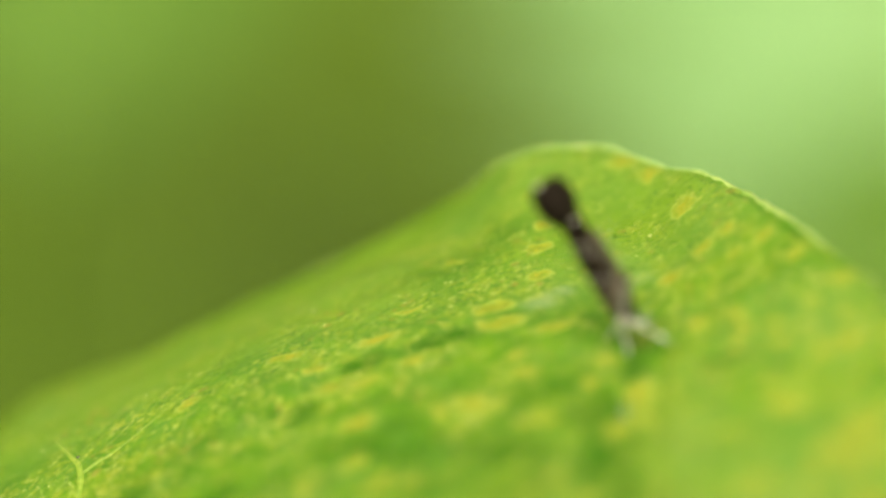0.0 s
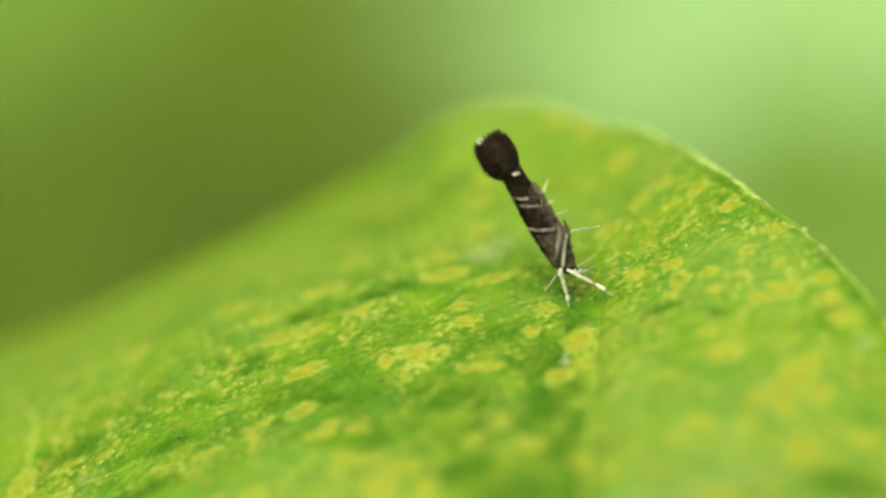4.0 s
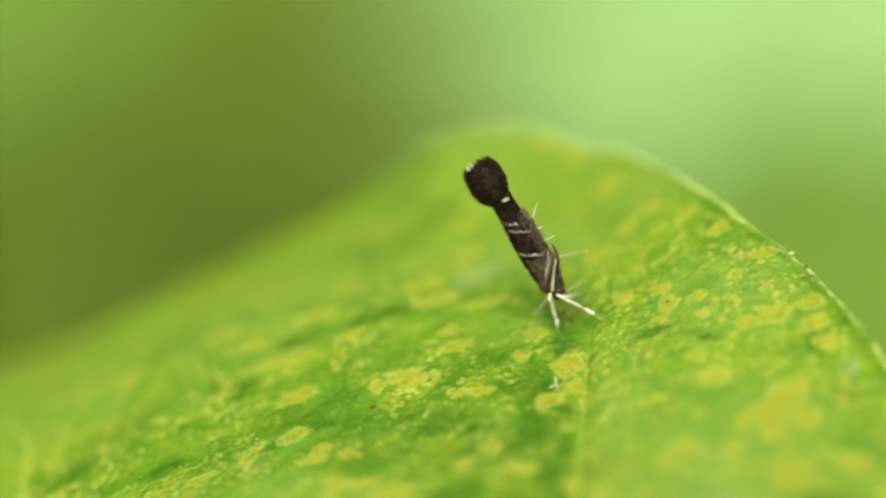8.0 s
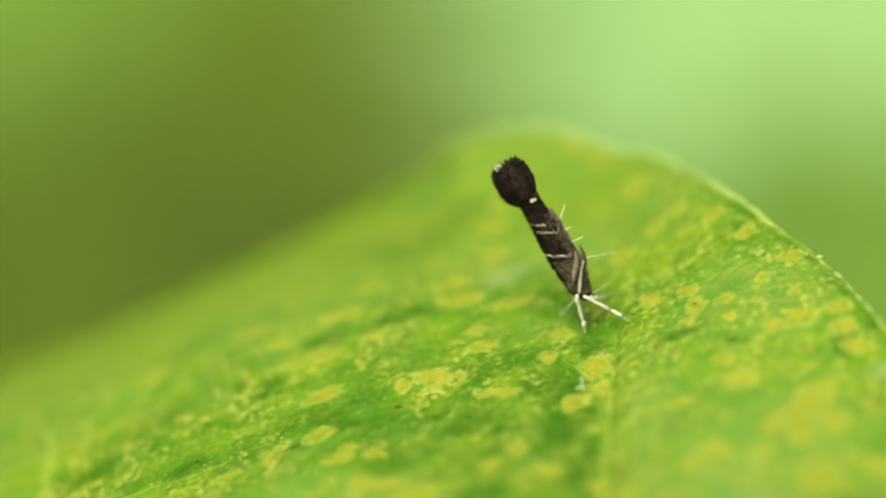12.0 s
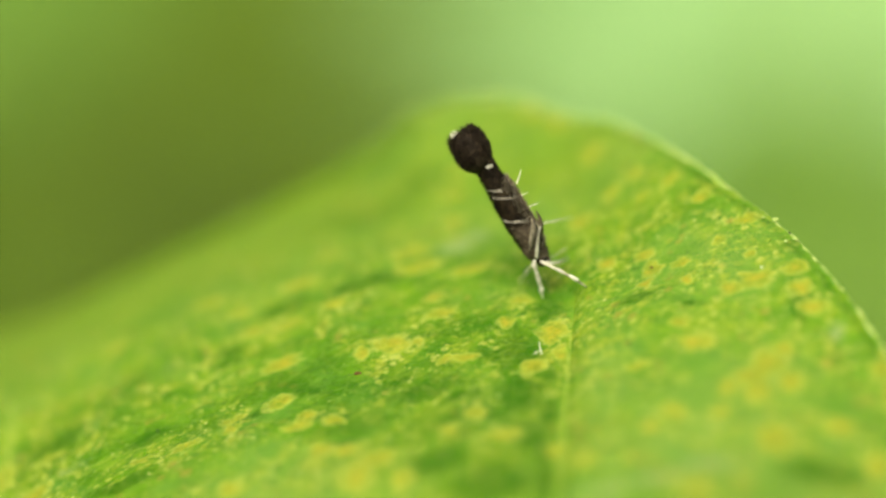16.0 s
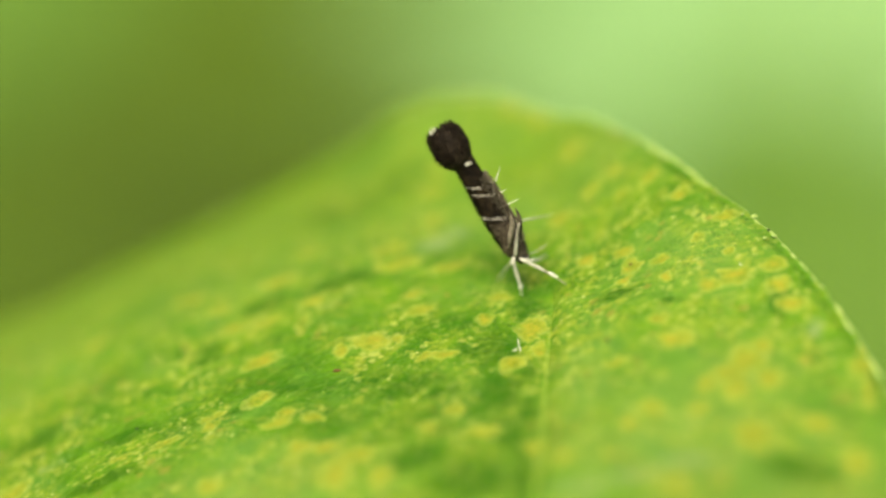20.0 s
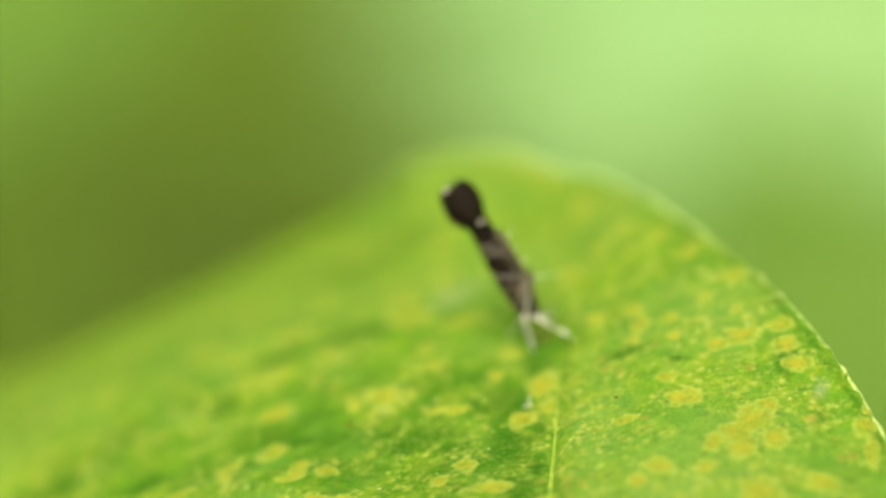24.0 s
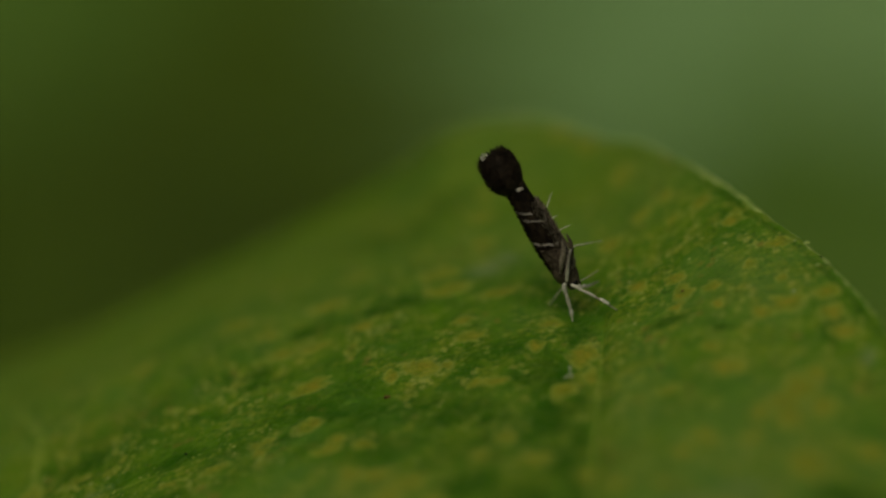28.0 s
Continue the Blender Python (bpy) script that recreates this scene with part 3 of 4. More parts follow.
    vein("side_vein", ((-15.2, -1.9), (-13.2, -2.2), (-10.0, -2.8), (-6.0, -3.2), (-2.5, -4.6), (0.35, -6.2)), (0.055, 0.045, 0.03, 0.01), "thin pale side vein", 10, -0.045)
    # raised grains in drifts over the blade
    rng = np.random.RandomState(77)
    gx, gy = rng.uniform(-17.5, 9.3, 70000), rng.uniform(-15.0, 11.0, 70000)
    chance = np.clip(0.42 + 0.75 * value_field(gx, gy, 1.5, 81) + 0.45 * value_field(gx, gy, 0.5, 82), 0.03, 1) * (1 - 0.85 * np.clip(1.5 * spots(gx, gy, DEEP, 41), 0, 1))
    chance = chance * np.clip(1.15 - 0.06 * np.abs(gy + 2.0 + 0.15 * gx), 0.25, 1)
    chance = chance * (1 - 0.8 * np.exp(-((gx + 3.2) / 2.2) ** 2 - ((gy - 3.0) / 2.4) ** 2))
    chance = np.maximum(chance, np.exp(-((gy - np.interp(gx, VEIN_X, VEIN_Y)) / 0.3) ** 2) * (gx < 0))
    ang = np.arctan2(gy - CENTRE[1], gx - CENTRE[0])
    eang = np.arctan2(edge[:, 1] - CENTRE[1], edge[:, 0] - CENTRE[0])
    order = np.argsort(eang)
    reach = np.interp(ang, eang[order], np.linalg.norm(edge - np.array(CENTRE), axis=1)[order])
    chance = chance * np.clip(0.45 + 0.9 * value_field(gx, gy, 0.45, 83), 0.04, 1)
    keep = (rng.uniform(0, 1, 70000) < chance * 0.55) & (np.hypot(gx - CENTRE[0], gy - CENTRE[1]) < reach - 0.3)
    gx, gy = gx[keep], gy[keep]
    gz = leaf_height(gx, gy)
    size = 0.016 + 0.055 * rng.uniform(0, 1, len(gx)) ** 3.0
    turn = rng.uniform(0, 6.28, len(gx))
    tall = size * rng.uniform(0.06, 0.30, len(gx))
    gv = []
    for ring_r, ring_h in ((1.15, -0.02), (0.7, 0.75)):
        for k in range(6):
            wob = rng.uniform(0.35, 1.6, len(gx))
            q = turn + k * math.pi / 3
            hx, hy = gx + np.cos(q) * size * wob * ring_r, gy + np.sin(q) * size * wob * ring_r
            gv.append(np.stack([hx, hy, gz + (tall * ring_h if ring_h > 0 else -0.02)], 1))
    gv.append(np.stack([gx, gy, gz + tall], 1))
    gv = np.stack(gv, 1).reshape(-1, 3) * MM
    one = [(k, (k + 1) % 6, 6 + (k + 1) % 6, 6 + k) for k in range(6)] + [(6 + k, 6 + (k + 1) % 6, 12) for k in range(6)]
    gf = [tuple(13 * i + v for v in f) for i in range(len(gx)) for f in one]
    tagged(part_mesh("grain", mesh_from("grain", gv.tolist(), gf, GRAIN), leaf, "fine pale grains scattered over the blade"), kind="stuff")
    # stalk
    part_mesh("petiole", tube_mesh("petiole", ((-1.35, -35.5, -0.45), (-2.0, -42, -3), (-4, -52, -12), (-7, -60, -26)), (0.5, 0.6, 0.7, 0.9), STEM), leaf, "smooth green leaf stalk")
    part_mesh("stem", tube_mesh("stem", ((-7, -60, -24), (-9, -62, -90), (-6, -58, -180), (-8, -60, GROUND_Z - 8)), (0.9, 1.3, 1.6, 2.0), STEM), leaf, "slender upright green stem")
    return leaf


def lump(name, centre, size, mat, parent, seed, label=""):
    bm = bmesh.new()
    bmesh.ops.create_icosphere(bm, subdivisions=2, radius=1)
    rng = random.Random(seed)
    for v in bm.verts:
        v.co = Vector([c * s * rng.uniform(0.7, 1.25) for c, s in zip(v.co, size)])
        v.co = (v.co + Vector(centre)) * MM
    me = bpy.data.meshes.new(name)
    bm.to_mesh(me)
    bm.free()
    me.materials.append(mat)
    return part_mesh(name, me, parent, label)


leaf = build_leaf()
for sx, sy, size, mat, text in ((-5.32, -2.15, 0.12, CRUST, "rusty brown speck"), (2.83, -0.40, 0.06, CRUST, "brown speck"), (2.1, -4.1, 0.06, EYE, "dark speck"),
                                (-10.9, -2.0, 0.05, EYE, "dark speck"), (-15.4, 4.0, 0.06, EYE, "dark speck"),
                                (6.50, -0.80, 0.06, RIM, "pale crumb"), (5.94, 0.42, 0.06, RIM, "pale crumb"), (6.25, 0.25, 0.10, RIM, "pale crumb"), (6.62, -0.48, 0.05, EYE, "dark crumb"), (6.76, -0.80, 0.09, RIM, "pale crumb"), (5.8, -1.9, 0.05, DUST, "white grain")):
    lump("speck", surface_point(sx, sy, 0.02), (size, size * 0.7, size * 0.4), mat, leaf, int(sx * 50) + 900, text)
# a white forked splinter lying on the blade
splinter = [tube(smooth_line([surface_point(a, b, c) for a, b, c in arm], 4), (0.012, 0.018, 0.007), 6, 0.25, k) for k, arm in enumerate((
    ((-0.48, -2.85, 0.03), (-0.38, -2.80, 0.05), (-0.29, -2.68, 0.05)), ((-0.29, -2.68, 0.05), (-0.30, -2.5, 0.10), (-0.33, -2.38, 0.16)), ((-0.29, -2.68, 0.05), (-0.25, -2.8, 0.03), (-0.27, -2.9, 0.02))))]
bits = joined(splinter)
part_mesh("splinter", mesh_from("splinter", [q * MM for q in bits[0]], bits[1], DUST), leaf, "white forked splinter on the blade")


# ---- the moth ----
HEAD = Vector((-0.32, 0.43, 1.14))
TAIL = Vector((-2.13, 1.48, 3.97))
AXIS = (TAIL - HEAD).normalized()
VIEW = Vector((0, -0.883, 0.469))
NEAR_SIDE = (VIEW - AXIS * VIEW.dot(AXIS)).normalized()
BACK = AXIS.cross(NEAR_SIDE)
if BACK.x > 0:
    BACK = -BACK
BODY_S = (-0.2, 0.0, 0.5, 1.0, 1.6, 2.2, 2.75, 3.0)
BODY_R = (0.20, 0.28, 0.365, 0.39, 0.38, 0.340, 0.305, 0.315)


def body_radius(s):
    return float(np.interp(s, BODY_S, BODY_R))


def on_body(s, angle, grow=1.0):
    """A point on the folded wings: s from the head along the body, angle from the back towards the near side."""
    r = body_radius(s) * grow
    q = radians(angle)
    return HEAD + AXIS * s - BACK * 0.045 + (BACK * math.cos(q) + NEAR_SIDE * (0.92 * math.sin(q))) * r


def shell(s0, s1, a0, a1, ns, na, grow, thick, ragged=0.0, seed=0, taper=None):
    """A thin curved sheet on the body with an inner and an outer skin."""
    rng = random.Random(seed)
    verts, faces = [], []
    for layer in (0, 1):
        for i in range(ns + 1):
            s = s0 + (s1 - s0) * i / ns
            for k in range(na + 1):
                a = a0 + (a1 - a0) * k / na
                ss = s + (taper(k / na) if taper else 0.0) + (rng.uniform(-ragged, ragged) if 0 < i < ns or ragged else 0)
                verts.append(on_body(ss, a, grow + rng.uniform(-0.012, 0.012)) - (on_body(ss, a, 1.0) - on_body(ss, a, 0.0)).normalized() * thick * layer)
    w = na + 1
    o = (ns + 1) * w
    for i in range(ns):
        for k in range(na):
            q = (i * w + k, i * w + k + 1, (i + 1) * w + k + 1, (i + 1) * w + k)
            faces.append(q)
            faces.append(tuple(o + v for v in q[::-1]))
    for i in range(ns):
        for k in (0, na):
            faces.append((i * w + k, (i + 1) * w + k, o + (i + 1) * w + k, o + i * w + k))
    for k in range(na):
        for i in (0, ns):
            faces.append((i * w + k, i * w + k + 1, o + i * w + k + 1, o + i * w + k))
    return verts, faces


def blade_hair(base, tip, width, bend):
    """One flat pointed scale with a little thickness, as a four-sided sliver."""
    a = (tip - base)
    s, u = frame_of(a)
    mid = base + a * 0.55 + bend
    verts = [base + s * width * 0.5, base - s * width * 0.5, mid + s * width, mid + u * width * 0.35, mid - s * width, mid - u * width * 0.35, tip]
    faces = [(0, 2, 3), (0, 3, 1), (1, 3, 4), (1, 4, 5), (0, 1, 5), (0, 5, 2), (2, 6, 3), (3, 6, 4), (4, 6, 5), (5, 6, 2)]
    return verts, faces


def build_moth():
    moth = new("moth")
    tagged(moth, "tiny dark brown moth with white bands resting head-down on the leaf", "moth")
    mm = lambda vf, name, mat, smooth=True: mesh_from(name, [v * MM for v in vf[0]], vf[1], mat, smooth)
    # abdomen and thorax
    rings = [(s, 0.80 * body_radius(s)) for s in np.linspace(0.25, 2.7, 22)]
    v, f = tube([HEAD + AXIS * s - BACK * 0.06 for s, _ in rings], [r * (1 + 0.06 * (-1) ** i) for i, (_, r) in enumerate(rings)], 16)
    part_mesh("abdomen", mm((v, f), "abdomen", BODY), moth, "grey-brown ringed abdomen")
    v, f = tube([HEAD + AXIS * s for s in (-0.05, 0.05, 0.2, 0.4, 0.55)], (0.22, 0.30, 0.33, 0.32, 0.25), 16, 0.05, 2)
    part_mesh("thorax", mm((v, f), "thorax", WING_PALE), moth, "brown scaly thorax")
    # folded forewings
    for name, a0, a1, seed in (("forewing", 2, 168, 4), ("forewing", -2, -168, 5)):
        wing = part_mesh(name, mm(shell(0.05, 3.0, a0, a1, 60, 26, 1.0, 0.03, 0.012, seed), name, WING), moth, "dark brown folded forewing with white bands")
        sign = 1 if a0 > 0 else -1
        part_mesh("wing_base", mm(shell(0.02, 1.12, a0 + 30 * sign, a1, 24, 18, 1.03, 0.02, 0.03, seed + 20, lambda q: -0.35 * q), "wing_base", WING_PALE), wing, "worn paler brown wing base")
        for s0, wide, b0, b1, fall, hook, mat in ((1.38, 0.055, 6, 150, 0.50, 0.9, SILVER), (2.32, 0.05, 10, 95, 0.24, 0.0, SILVER), (2.03, 0.05, 35, 160, 0.42, 1.3, SILVER), (2.84, 0.08, 86, 124, 0.03, 0.0, PALE_SHIN)):
            bow = lambda q, f=fall, k=hook: -f * q + k * max(0.0, q - 0.72) ** 1.2
            part_mesh("wing_band", mm(shell(s0, s0 + wide, b0 * sign, b1 * sign, 3, 26, 1.02, 0.02, 0.032, int(s0 * 100) + seed, bow), "wing_band", mat), wing, "thin pale band across the wing")
        for s0 in (1.42, 1.82, 2.18):
            pieces = []
            tuft = random.Random(int(s0 * 50) + seed)
            for _ in range(26):
                base = on_body(s0 + tuft.uniform(-0.12, 0.08), sign * tuft.uniform(140, 166), 0.98)
                tip = base + (AXIS * 0.9 - BACK * tuft.uniform(0.5, 1.1) + NEAR_SIDE * tuft.uniform(-0.2, 0.3)).normalized() * tuft.uniform(0.10, 0.2)
                pieces.append(blade_hair(base, tip, 0.018, Vector((0, 0, 0))))
            part_mesh("scale_tuft", mm(joined(pieces), "scale_tuft", WING_PALE, False), wing, "small brown tuft on the wing edge")
    # overlapping scales that roughen the wings
    rng = random.Random(9)
    pieces = []
    for _ in range(1500):
        s, a = rng.uniform(0.1, 2.9), rng.uniform(-145, 145)
        base = on_body(s, a, 1.0)
        out = (base - on_body(s, a, 0.0)).normalized()
        tip = on_body(min(s + rng.uniform(0.06, 0.13), 3.0), a + rng.uniform(-6, 6), 1.0) + out * rng.uniform(0.012, 0.065)
        pieces.append(blade_hair(base, tip, 0.016, out * 0.008))
    ob = part_mesh("wing_nap", mm(joined(pieces), "wing_nap", WING, False), moth, "fine raised brown wing scales")
    tagged(ob, kind="stuff")
    # loose grey-brown hairs along the under side
    pieces = []
    for _ in range(950):
        s, a = rng.uniform(0.15, 2.3), rng.choice((1, -1)) * rng.uniform(104, 178)
        base = on_body(s, a, 0.93)
        out = (base - on_body(s, a, 0.0)).normalized()
        tip = base + (AXIS * rng.uniform(0.5, 1.0) + out * rng.uniform(0.25, 0.8)).normalized() * rng.uniform(0.08, 0.24)
        pieces.append(blade_hair(base, tip, rng.uniform(0.007, 0.016), out * 0.01))
    tagged(part_mesh("belly_hair", mm(joined(pieces), "belly_hair", BODY, False), moth, "loose grey-brown hairs under the body"), kind="stuff")
    # fringe: a dense tuft at the wing tips
    core = [(2.89, 0.29), (3.00, 0.37), (3.11, 0.44), (3.25, 0.48), (3.46, 0.50), (3.68, 0.49), (3.88, 0.42), (4.01, 0.30), (4.08, 0.10)]
    set_back = lambda s: BACK * 0.055 * min(1.0, max(0.0, (s - 2.86) / 0.3))
    v, f = tube([HEAD + AXIS * s + set_back(s) for s, _ in core], [r for _, r in core], 24, 0.05, 3)
    part_mesh("tuft_core", mm((v, f), "tuft_core", FRINGE), moth, "dense dark scales at the wing tips")
    pieces = []
    for _ in range(1900):
        q = rng.uniform(0, 2 * math.pi)
        d = BACK * math.cos(q) + NEAR_SIDE * math.sin(q)
        s = rng.uniform(2.96, 4.05)
        r = float(np.interp(s, [c[0] for c in core], [c[1] for c in core]))
        base = HEAD + AXIS * s + d * r * 0.93 + set_back(s)
        lean = rng.uniform(0.15, 0.6) + (0.8 if s < 3.12 else 0.2) * max(0, math.cos(q))
        tip = base + (AXIS * 1.0 + d * lean).normalized() * rng.uniform(0.08, 0.24) * (1.4 if s < 3.3 else 1.0)
        pieces.append(blade_hair(base, tip, rng.uniform(0.010, 0.022), d * 0.012))
    tagged(part_mesh("fringe", mm(joined(pieces), "fringe", FRINGE, False), moth, "ragged dark wing fringe"), kind="stuff")
    pieces = []
    for _ in range(40):
        base = HEAD + AXIS * rng.uniform(3.99, 4.14) + BACK * rng.uniform(0.12, 0.34) + NEAR_SIDE * rng.uniform(-0.15, 0.2)
        tip = base + (AXIS + BACK * rng.uniform(0.0, 0.5) + NEAR_SIDE * rng.uniform(-0.2, 0.3)).normalized() * rng.uniform(0.07, 0.15)
        pieces.append(blade_hair(base, tip, 0.016, Vector((0, 0, 0))))
    part_mesh("fringe_tip", mm(joined(pieces), "fringe_tip", WHITE, False), moth, "small white tip of the wing fringe")
    # head, eyes, palps, antennae
    bm_v, bm_f = tube([HEAD + AXIS * s - BACK * 0.05 for s in (-0.34, -0.30, -0.22, -0.10, 0.02)], (0.06, 0.15, 0.20, 0.21, 0.17), 16, 0.05, 8)
    head = part_mesh("head", mm((bm_v, bm_f), "head", WING_PALE), moth, "small brown scaly head")
    for sg in (1, -1):
        e = HEAD + AXIS * -0.17 - BACK * 0.10 + NEAR_SIDE * 0.17 * sg
        lump("eye", e, (0.075, 0.075, 0.075), EYE, head, 3, "glossy black eye")
        p0 = HEAD - AXIS * 0.30 - BACK * 0.08 + NEAR_SIDE * 0.06 * sg
        part_mesh("palp", tube_mesh("palp", (p0, p0 - AXIS * 0.10 - BACK * 0.10, p0 - AXIS * 0.06 - BACK * 0.24), (0.03, 0.028, 0.012), WHITE), head, "pale curved palp")
    a0 = HEAD - AXIS * 0.22 - BACK * 0.14
    part_mesh("antenna", tube_mesh("antenna", (a0, a0 + Vector((0.25, 0.05, 0.12)), a0 + Vector((0.45, 0.20, 0.18)), a0 + Vector((0.62, 0.33, 0.24))), (0.018, 0.014, 0.010, 0.007), SILVER), head, "thread-like pale antenna")
    part_mesh("antenna", tube_mesh("antenna", (a0 - NEAR_SIDE * 0.2, (-0.24, 0.68, 1.9), (0.15, 1.15, 1.85), (0.65, 1.79, 1.62)), (0.026, 0.024, 0.018, 0.010), PALE_SHIN), head, "thread-like pale antenna")

    # legs: femur, tibia, tarsus
    def leg(label, femur, tibia, tarsus, r, spurs=(), bands=(), shin=SILVER, toe=SILVER):
        r *= 0.92
        root = part_mesh("leg", tube_mesh("leg", femur, (r * 0.9, r * 1.25, r), PALE_SHIN if shin is PALE_SHIN else SILVER, 6, 8, 0.08, 3), moth, label)
        part_mesh("tibia", tube_mesh("tibia", tibia, (r * 0.8, r * 1.15, r * 0.9), shin, 6, 8, 0.10, 4), root, "pale tibia")
        part_mesh("tarsus", tube_mesh("tarsus", tarsus, (r * 0.7, r * 0.65, r * 0.35), toe, 6, 8, 0.08, 5), root, "slender jointed tarsus")
        for a, b in spurs:
            a, b = Vector(a), Vector(b)
            part_mesh("spur", tube_mesh("spur", (a, (a + b) / 2, b), (r * 0.5, r * 0.4, r * 0.12), PALE_SHIN), root, "pale tibial spur")
        for a, b in bands:
            a, b = Vector(a), Vector(b)
            part_mesh("leg_band", tube_mesh("leg_band", (a, (a + b) / 2, b), (r * 1.0, r * 1.35, r * 1.0), WHITE), root, "bright white leg band")

    leg("white front leg standing on the leaf", ((-0.42, 0.22, 1.12), (-0.43, 0.14, 0.98), (-0.38, 0.12, 0.84)), ((-0.38, 0.12, 0.84), (-0.33, 0.11, 0.62), (-0.27, 0.10, 0.42)),
        ((-0.27, 0.10, 0.42), (-0.23, 0.09, 0.18), (-0.19, 0.09, -0.02)), 0.056, (), (((-0.24, 0.09, 0.34), (-0.22, 0.09, 0.16)),), PALE_SHIN, WHITE)
    leg("white middle leg reaching out with a bright band", ((-0.25, 0.16, 1.10), (-0.10, 0.06, 1.08), (0.05, 0.02, 1.00)), ((0.05, 0.02, 1.00), (0.24, -0.02, 0.92), (0.42, -0.07, 0.84)),
        ((0.42, -0.07, 0.84), (0.75, -0.16, 0.66), (1.04, -0.09, 0.42)), 0.045, (), (((0.55, -0.10, 0.79), (0.80, -0.16, 0.66)),), PALE_SHIN)
    leg("long pale hind leg folded along the body with spurs", ((-0.38, 0.14, 1.18), (-0.36, 0.10, 1.65), (-0.26, 0.16, 2.22)), ((-0.26, 0.16, 2.22), (-0.55, 0.38, 2.55), (-0.86, 0.62, 3.02)),
        ((-0.86, 0.62, 3.02), (-0.93, 0.75, 3.15), (-0.97, 0.82, 3.22)), 0.036, (((-0.92, 0.75, 3.20), (-0.78, 1.0, 3.56)), ((-0.61, 0.48, 2.62), (-0.26, 0.6, 2.74)), ((-0.80, 0.58, 2.95), (-0.60, 0.62, 3.02))), (((-0.36, 0.09, 1.25), (-0.34, 0.10, 1.75)),), WING_PALE, WING_PALE)
    for text, mat, line, thick in (("flat grey-brown thigh folded on the belly", BODY, ((-0.55, 0.16, 1.45), (-0.50, 0.13, 1.80), (-0.46, 0.15, 2.15), (-0.50, 0.20, 2.48)), (0.03, 0.085, 0.075, 0.02)),
                                   ("dark brown thigh folded behind", WING_PALE, ((-0.28, 0.30, 1.75), (-0.24, 0.28, 2.05), (-0.27, 0.28, 2.35), (-0.38, 0.30, 2.62)), (0.03, 0.07, 0.06, 0.015))):
        part_mesh("thigh", tube_mesh("thigh", line, thick, mat, 6, 10, 0.10, 6), moth, text)
    leg("thin pale leg stretched behind the head", ((-0.15, 0.35, 1.10), (-0.05, 0.28, 1.02), (0.05, 0.30, 0.94)), ((0.05, 0.30, 0.94), (0.20, 0.65, 0.78), (0.33, 1.0, 0.64)),
        ((0.33, 1.0, 0.64), (0.44, 1.25, 0.58), (0.55, 1.46, 0.52)), 0.046, (), (), PALE_SHIN)
    leg("thin pale leg propping the far side", ((-0.45, 0.50, 1.05), (-0.46, 0.55, 0.88), (-0.50, 0.62, 0.72)), ((-0.50, 0.62, 0.72), (-0.60, 0.85, 0.45), (-0.68, 1.02, 0.22)),
        ((-0.68, 1.02, 0.22), (-0.76, 1.2, 0.02), (-0.84, 1.36, -0.2)), 0.032, (), (), PALE_SHIN, PALE_SHIN)
    leg("grey hind leg pressed against the abdomen", ((-0.30, 0.45, 1.2), (-0.30, 0.35, 1.6), (-0.35, 0.30, 1.95)), ((-0.35, 0.30, 1.95), (-0.60, 0.48, 2.35), (-0.80, 0.62, 2.65)),
        ((-0.80, 0.62, 2.65), (-0.88, 0.7, 2.8), (-0.95, 0.76, 2.9)), 0.026, (), (), WING_PALE, WING_PALE)
    return moth


build_moth()


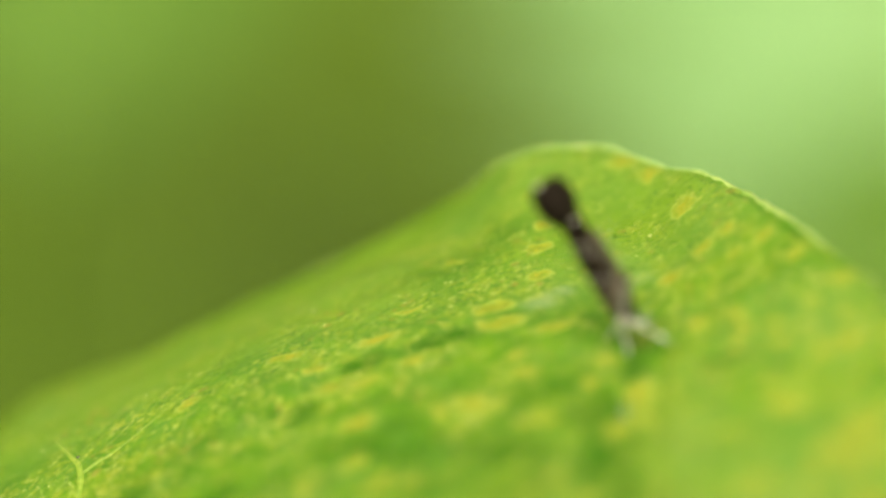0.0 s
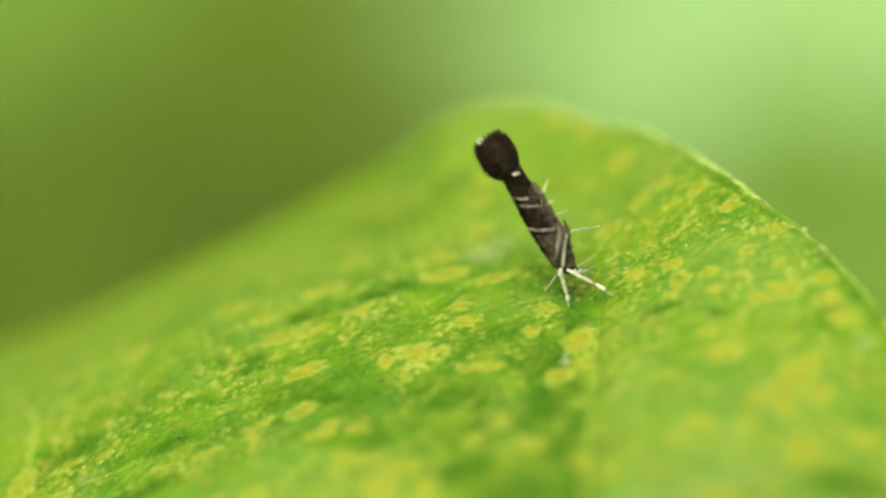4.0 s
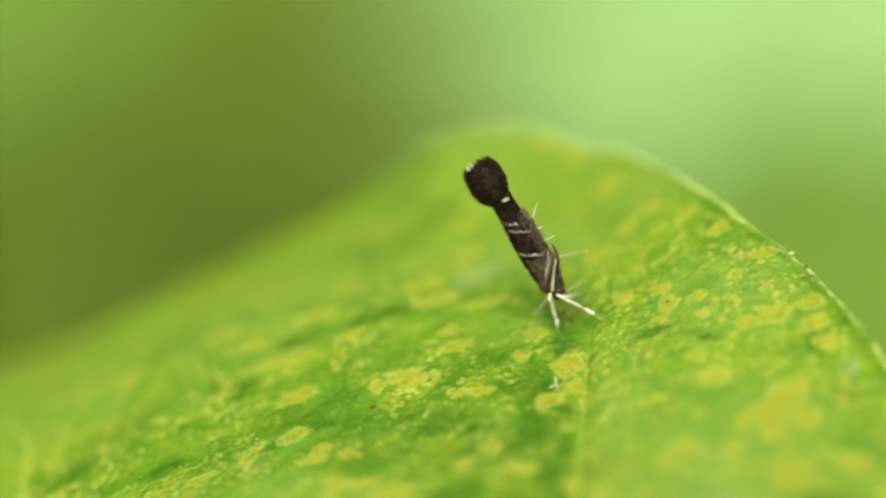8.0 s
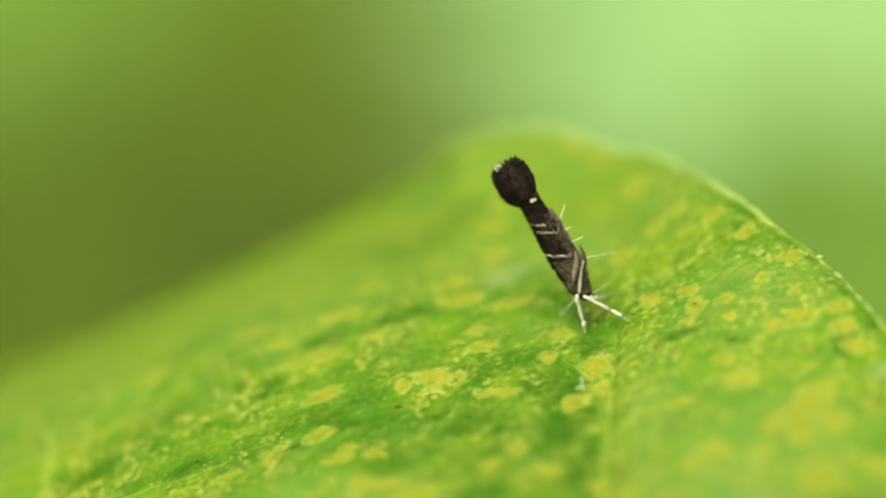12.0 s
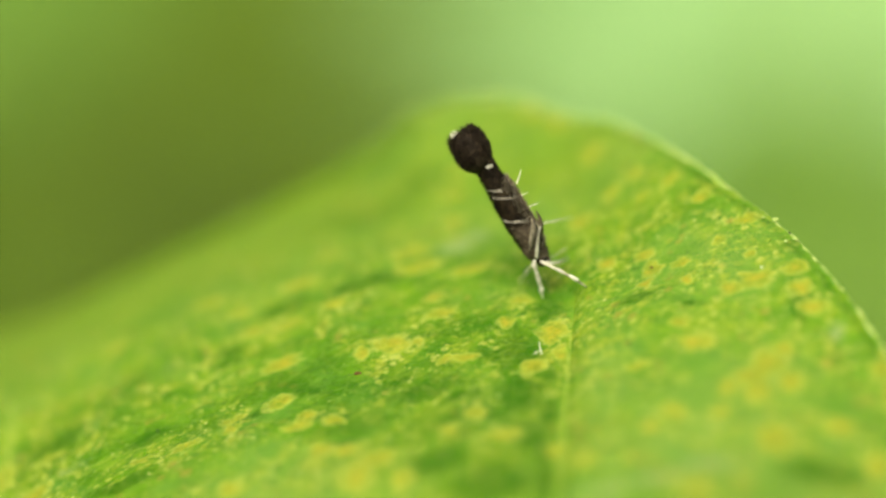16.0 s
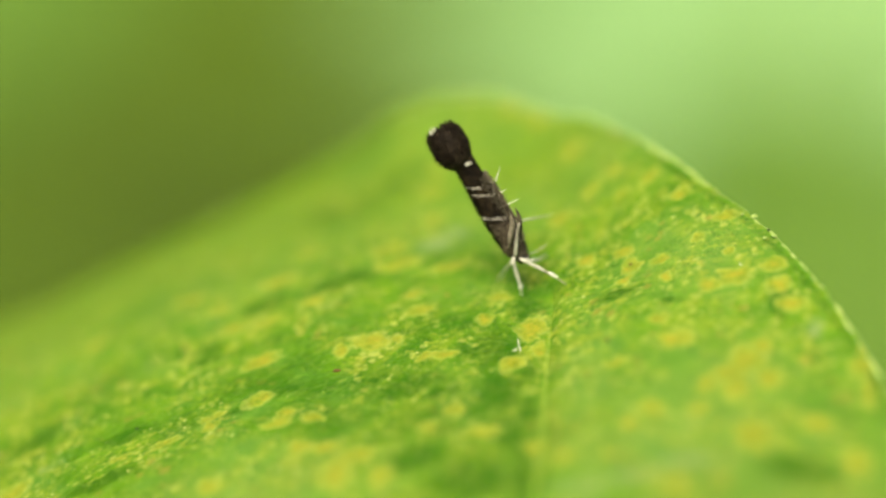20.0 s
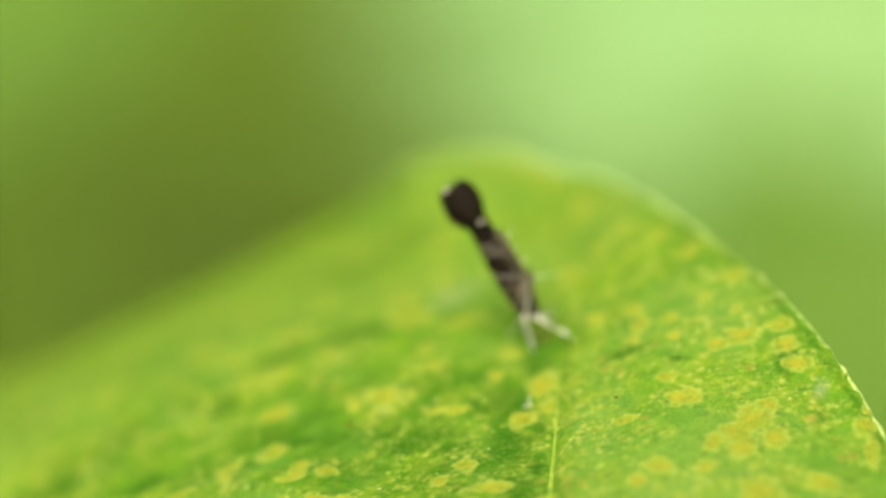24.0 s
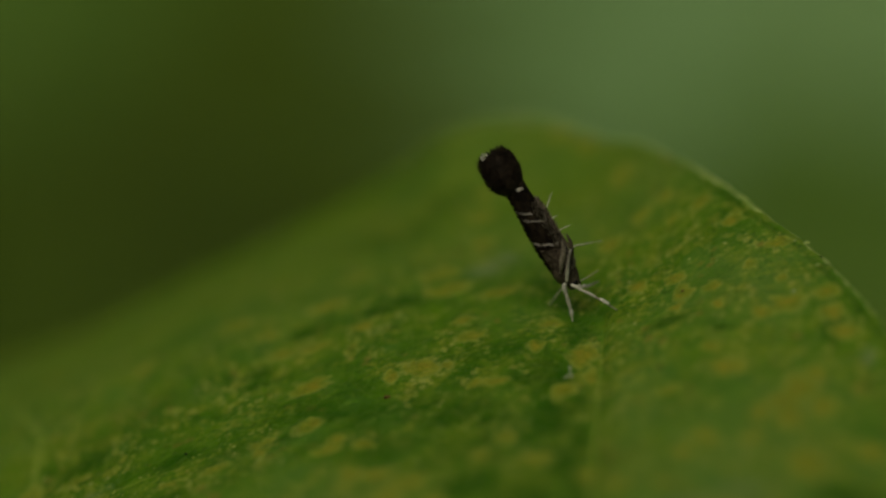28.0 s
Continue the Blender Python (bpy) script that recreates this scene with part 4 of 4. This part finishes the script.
# ---- plants behind, far out of focus ----
def broad_leaf(name, at, size, tip_turn, pitch, roll, mat, label, foot, lobes=0, depth=0.0):
    """A broad leaf on its stalk: blade with a fold, midrib and stalk down to the ground. at in metres, size in millimetres."""
    plant = new(name)
    tagged(plant, label, "plant", "plants behind the leaf")
    length, width = size
    n, w = max(28, lobes * 8), 10
    place = Matrix.Translation(Vector(at)) @ Euler((radians(pitch), radians(roll), radians(tip_turn))).to_matrix().to_4x4()
    verts, faces = [], []
    for layer in (0, 1):
        for i in range(n + 1):
            t = i / n
            half = width * 0.5 * math.sin(math.pi * min(1, 0.02 + 0.98 * t ** 0.8)) ** 0.75 + 0.3
            half *= 1 - depth * (0.5 + 0.5 * math.cos(2 * math.pi * lobes * t))
            for k in range(-w, w + 1):
                q = k / w
                x, y = half * q, length * (t - 0.5)
                z = 0.16 * abs(x) - 0.006 * (y ** 2) * 18 / length + 0.5 * math.sin(9 * t * math.pi + abs(q) * 3) * abs(q) - 0.4 * layer
                verts.append(place @ (Vector((x, y, z)) * MM))
    c = 2 * w + 1
    o = (n + 1) * c
    for i in range(n):
        for k in range(c - 1):
            f = (i * c + k, i * c + k + 1, (i + 1) * c + k + 1, (i + 1) * c + k)
            faces += [f, tuple(o + v for v in f[::-1])]
    rim = [i * c for i in range(n + 1)] + [n * c + k for k in range(1, c)] + [i * c + c - 1 for i in range(n - 1, -1, -1)] + [k for k in range(c - 2, 0, -1)]
    for a, b in zip(rim, rim[1:] + rim[:1]):
        faces.append((a, b, o + b, o + a))
    blade = part_mesh("blade", mesh_from("blade", verts, faces, mat), plant)
    ribs = [place @ (Vector((0, length * (t - 0.5), -0.006 * (length * (t - 0.5)) ** 2 * 18 / length + 0.1)) * MM) for t in np.linspace(0, 0.97, 14)]
    v, f = tube([p / MM for p in ribs], (0.8, 0.25), 8)
    part_mesh("midrib", mesh_from("midrib", [q * MM for q in v], f, STEM), blade)
    base = ribs[0] / MM
    down = Vector((base.x + foot[0], base.y + foot[1], GROUND_Z - 6))
    v, f = tube(smooth_line((base, base.lerp(down, 0.3) + Vector((foot[0] * 0.3, foot[1] * 0.3, 12)), down), 10), (0.8, 1.4), 8)
    part_mesh("stalk", mesh_from("stalk", [q * MM for q in v], f, STEM), plant)
    return plant


broad_leaf("pale_plant", (0.0188, 0.2030, -0.0790), (76, 57), 0, 16, -8, LIT_PALE_LEAF, "large pale green lobed leaf, bright light put into its colour, blurred", (14, 60), 9, 0.42)
broad_leaf("green_plant", (-0.0228, 0.1370, -0.0484), (32, 18), -20, 25, 5, MID_LEAF, "mid-green leaf behind, blurred", (-10, 50))
broad_leaf("green_plant", (0.0178, 0.1026, -0.0575), (34, 28), 35, 30, -10, MID_LEAF, "mid-green lobed leaf low beside the spotted leaf, blurred", (12, 44), 7, 0.40)
broad_leaf("dark_plant", (-0.0225, 0.2838, -0.1455), (30, 44), 60, 15, 5, SHADED_DARK_LEAF, "dark olive leaf, shade put into its colour, blurred", (-6, 40))


def motions():
    """The moth rests and the leaf hangs still: only the camera, keyed above, sways."""


motions()
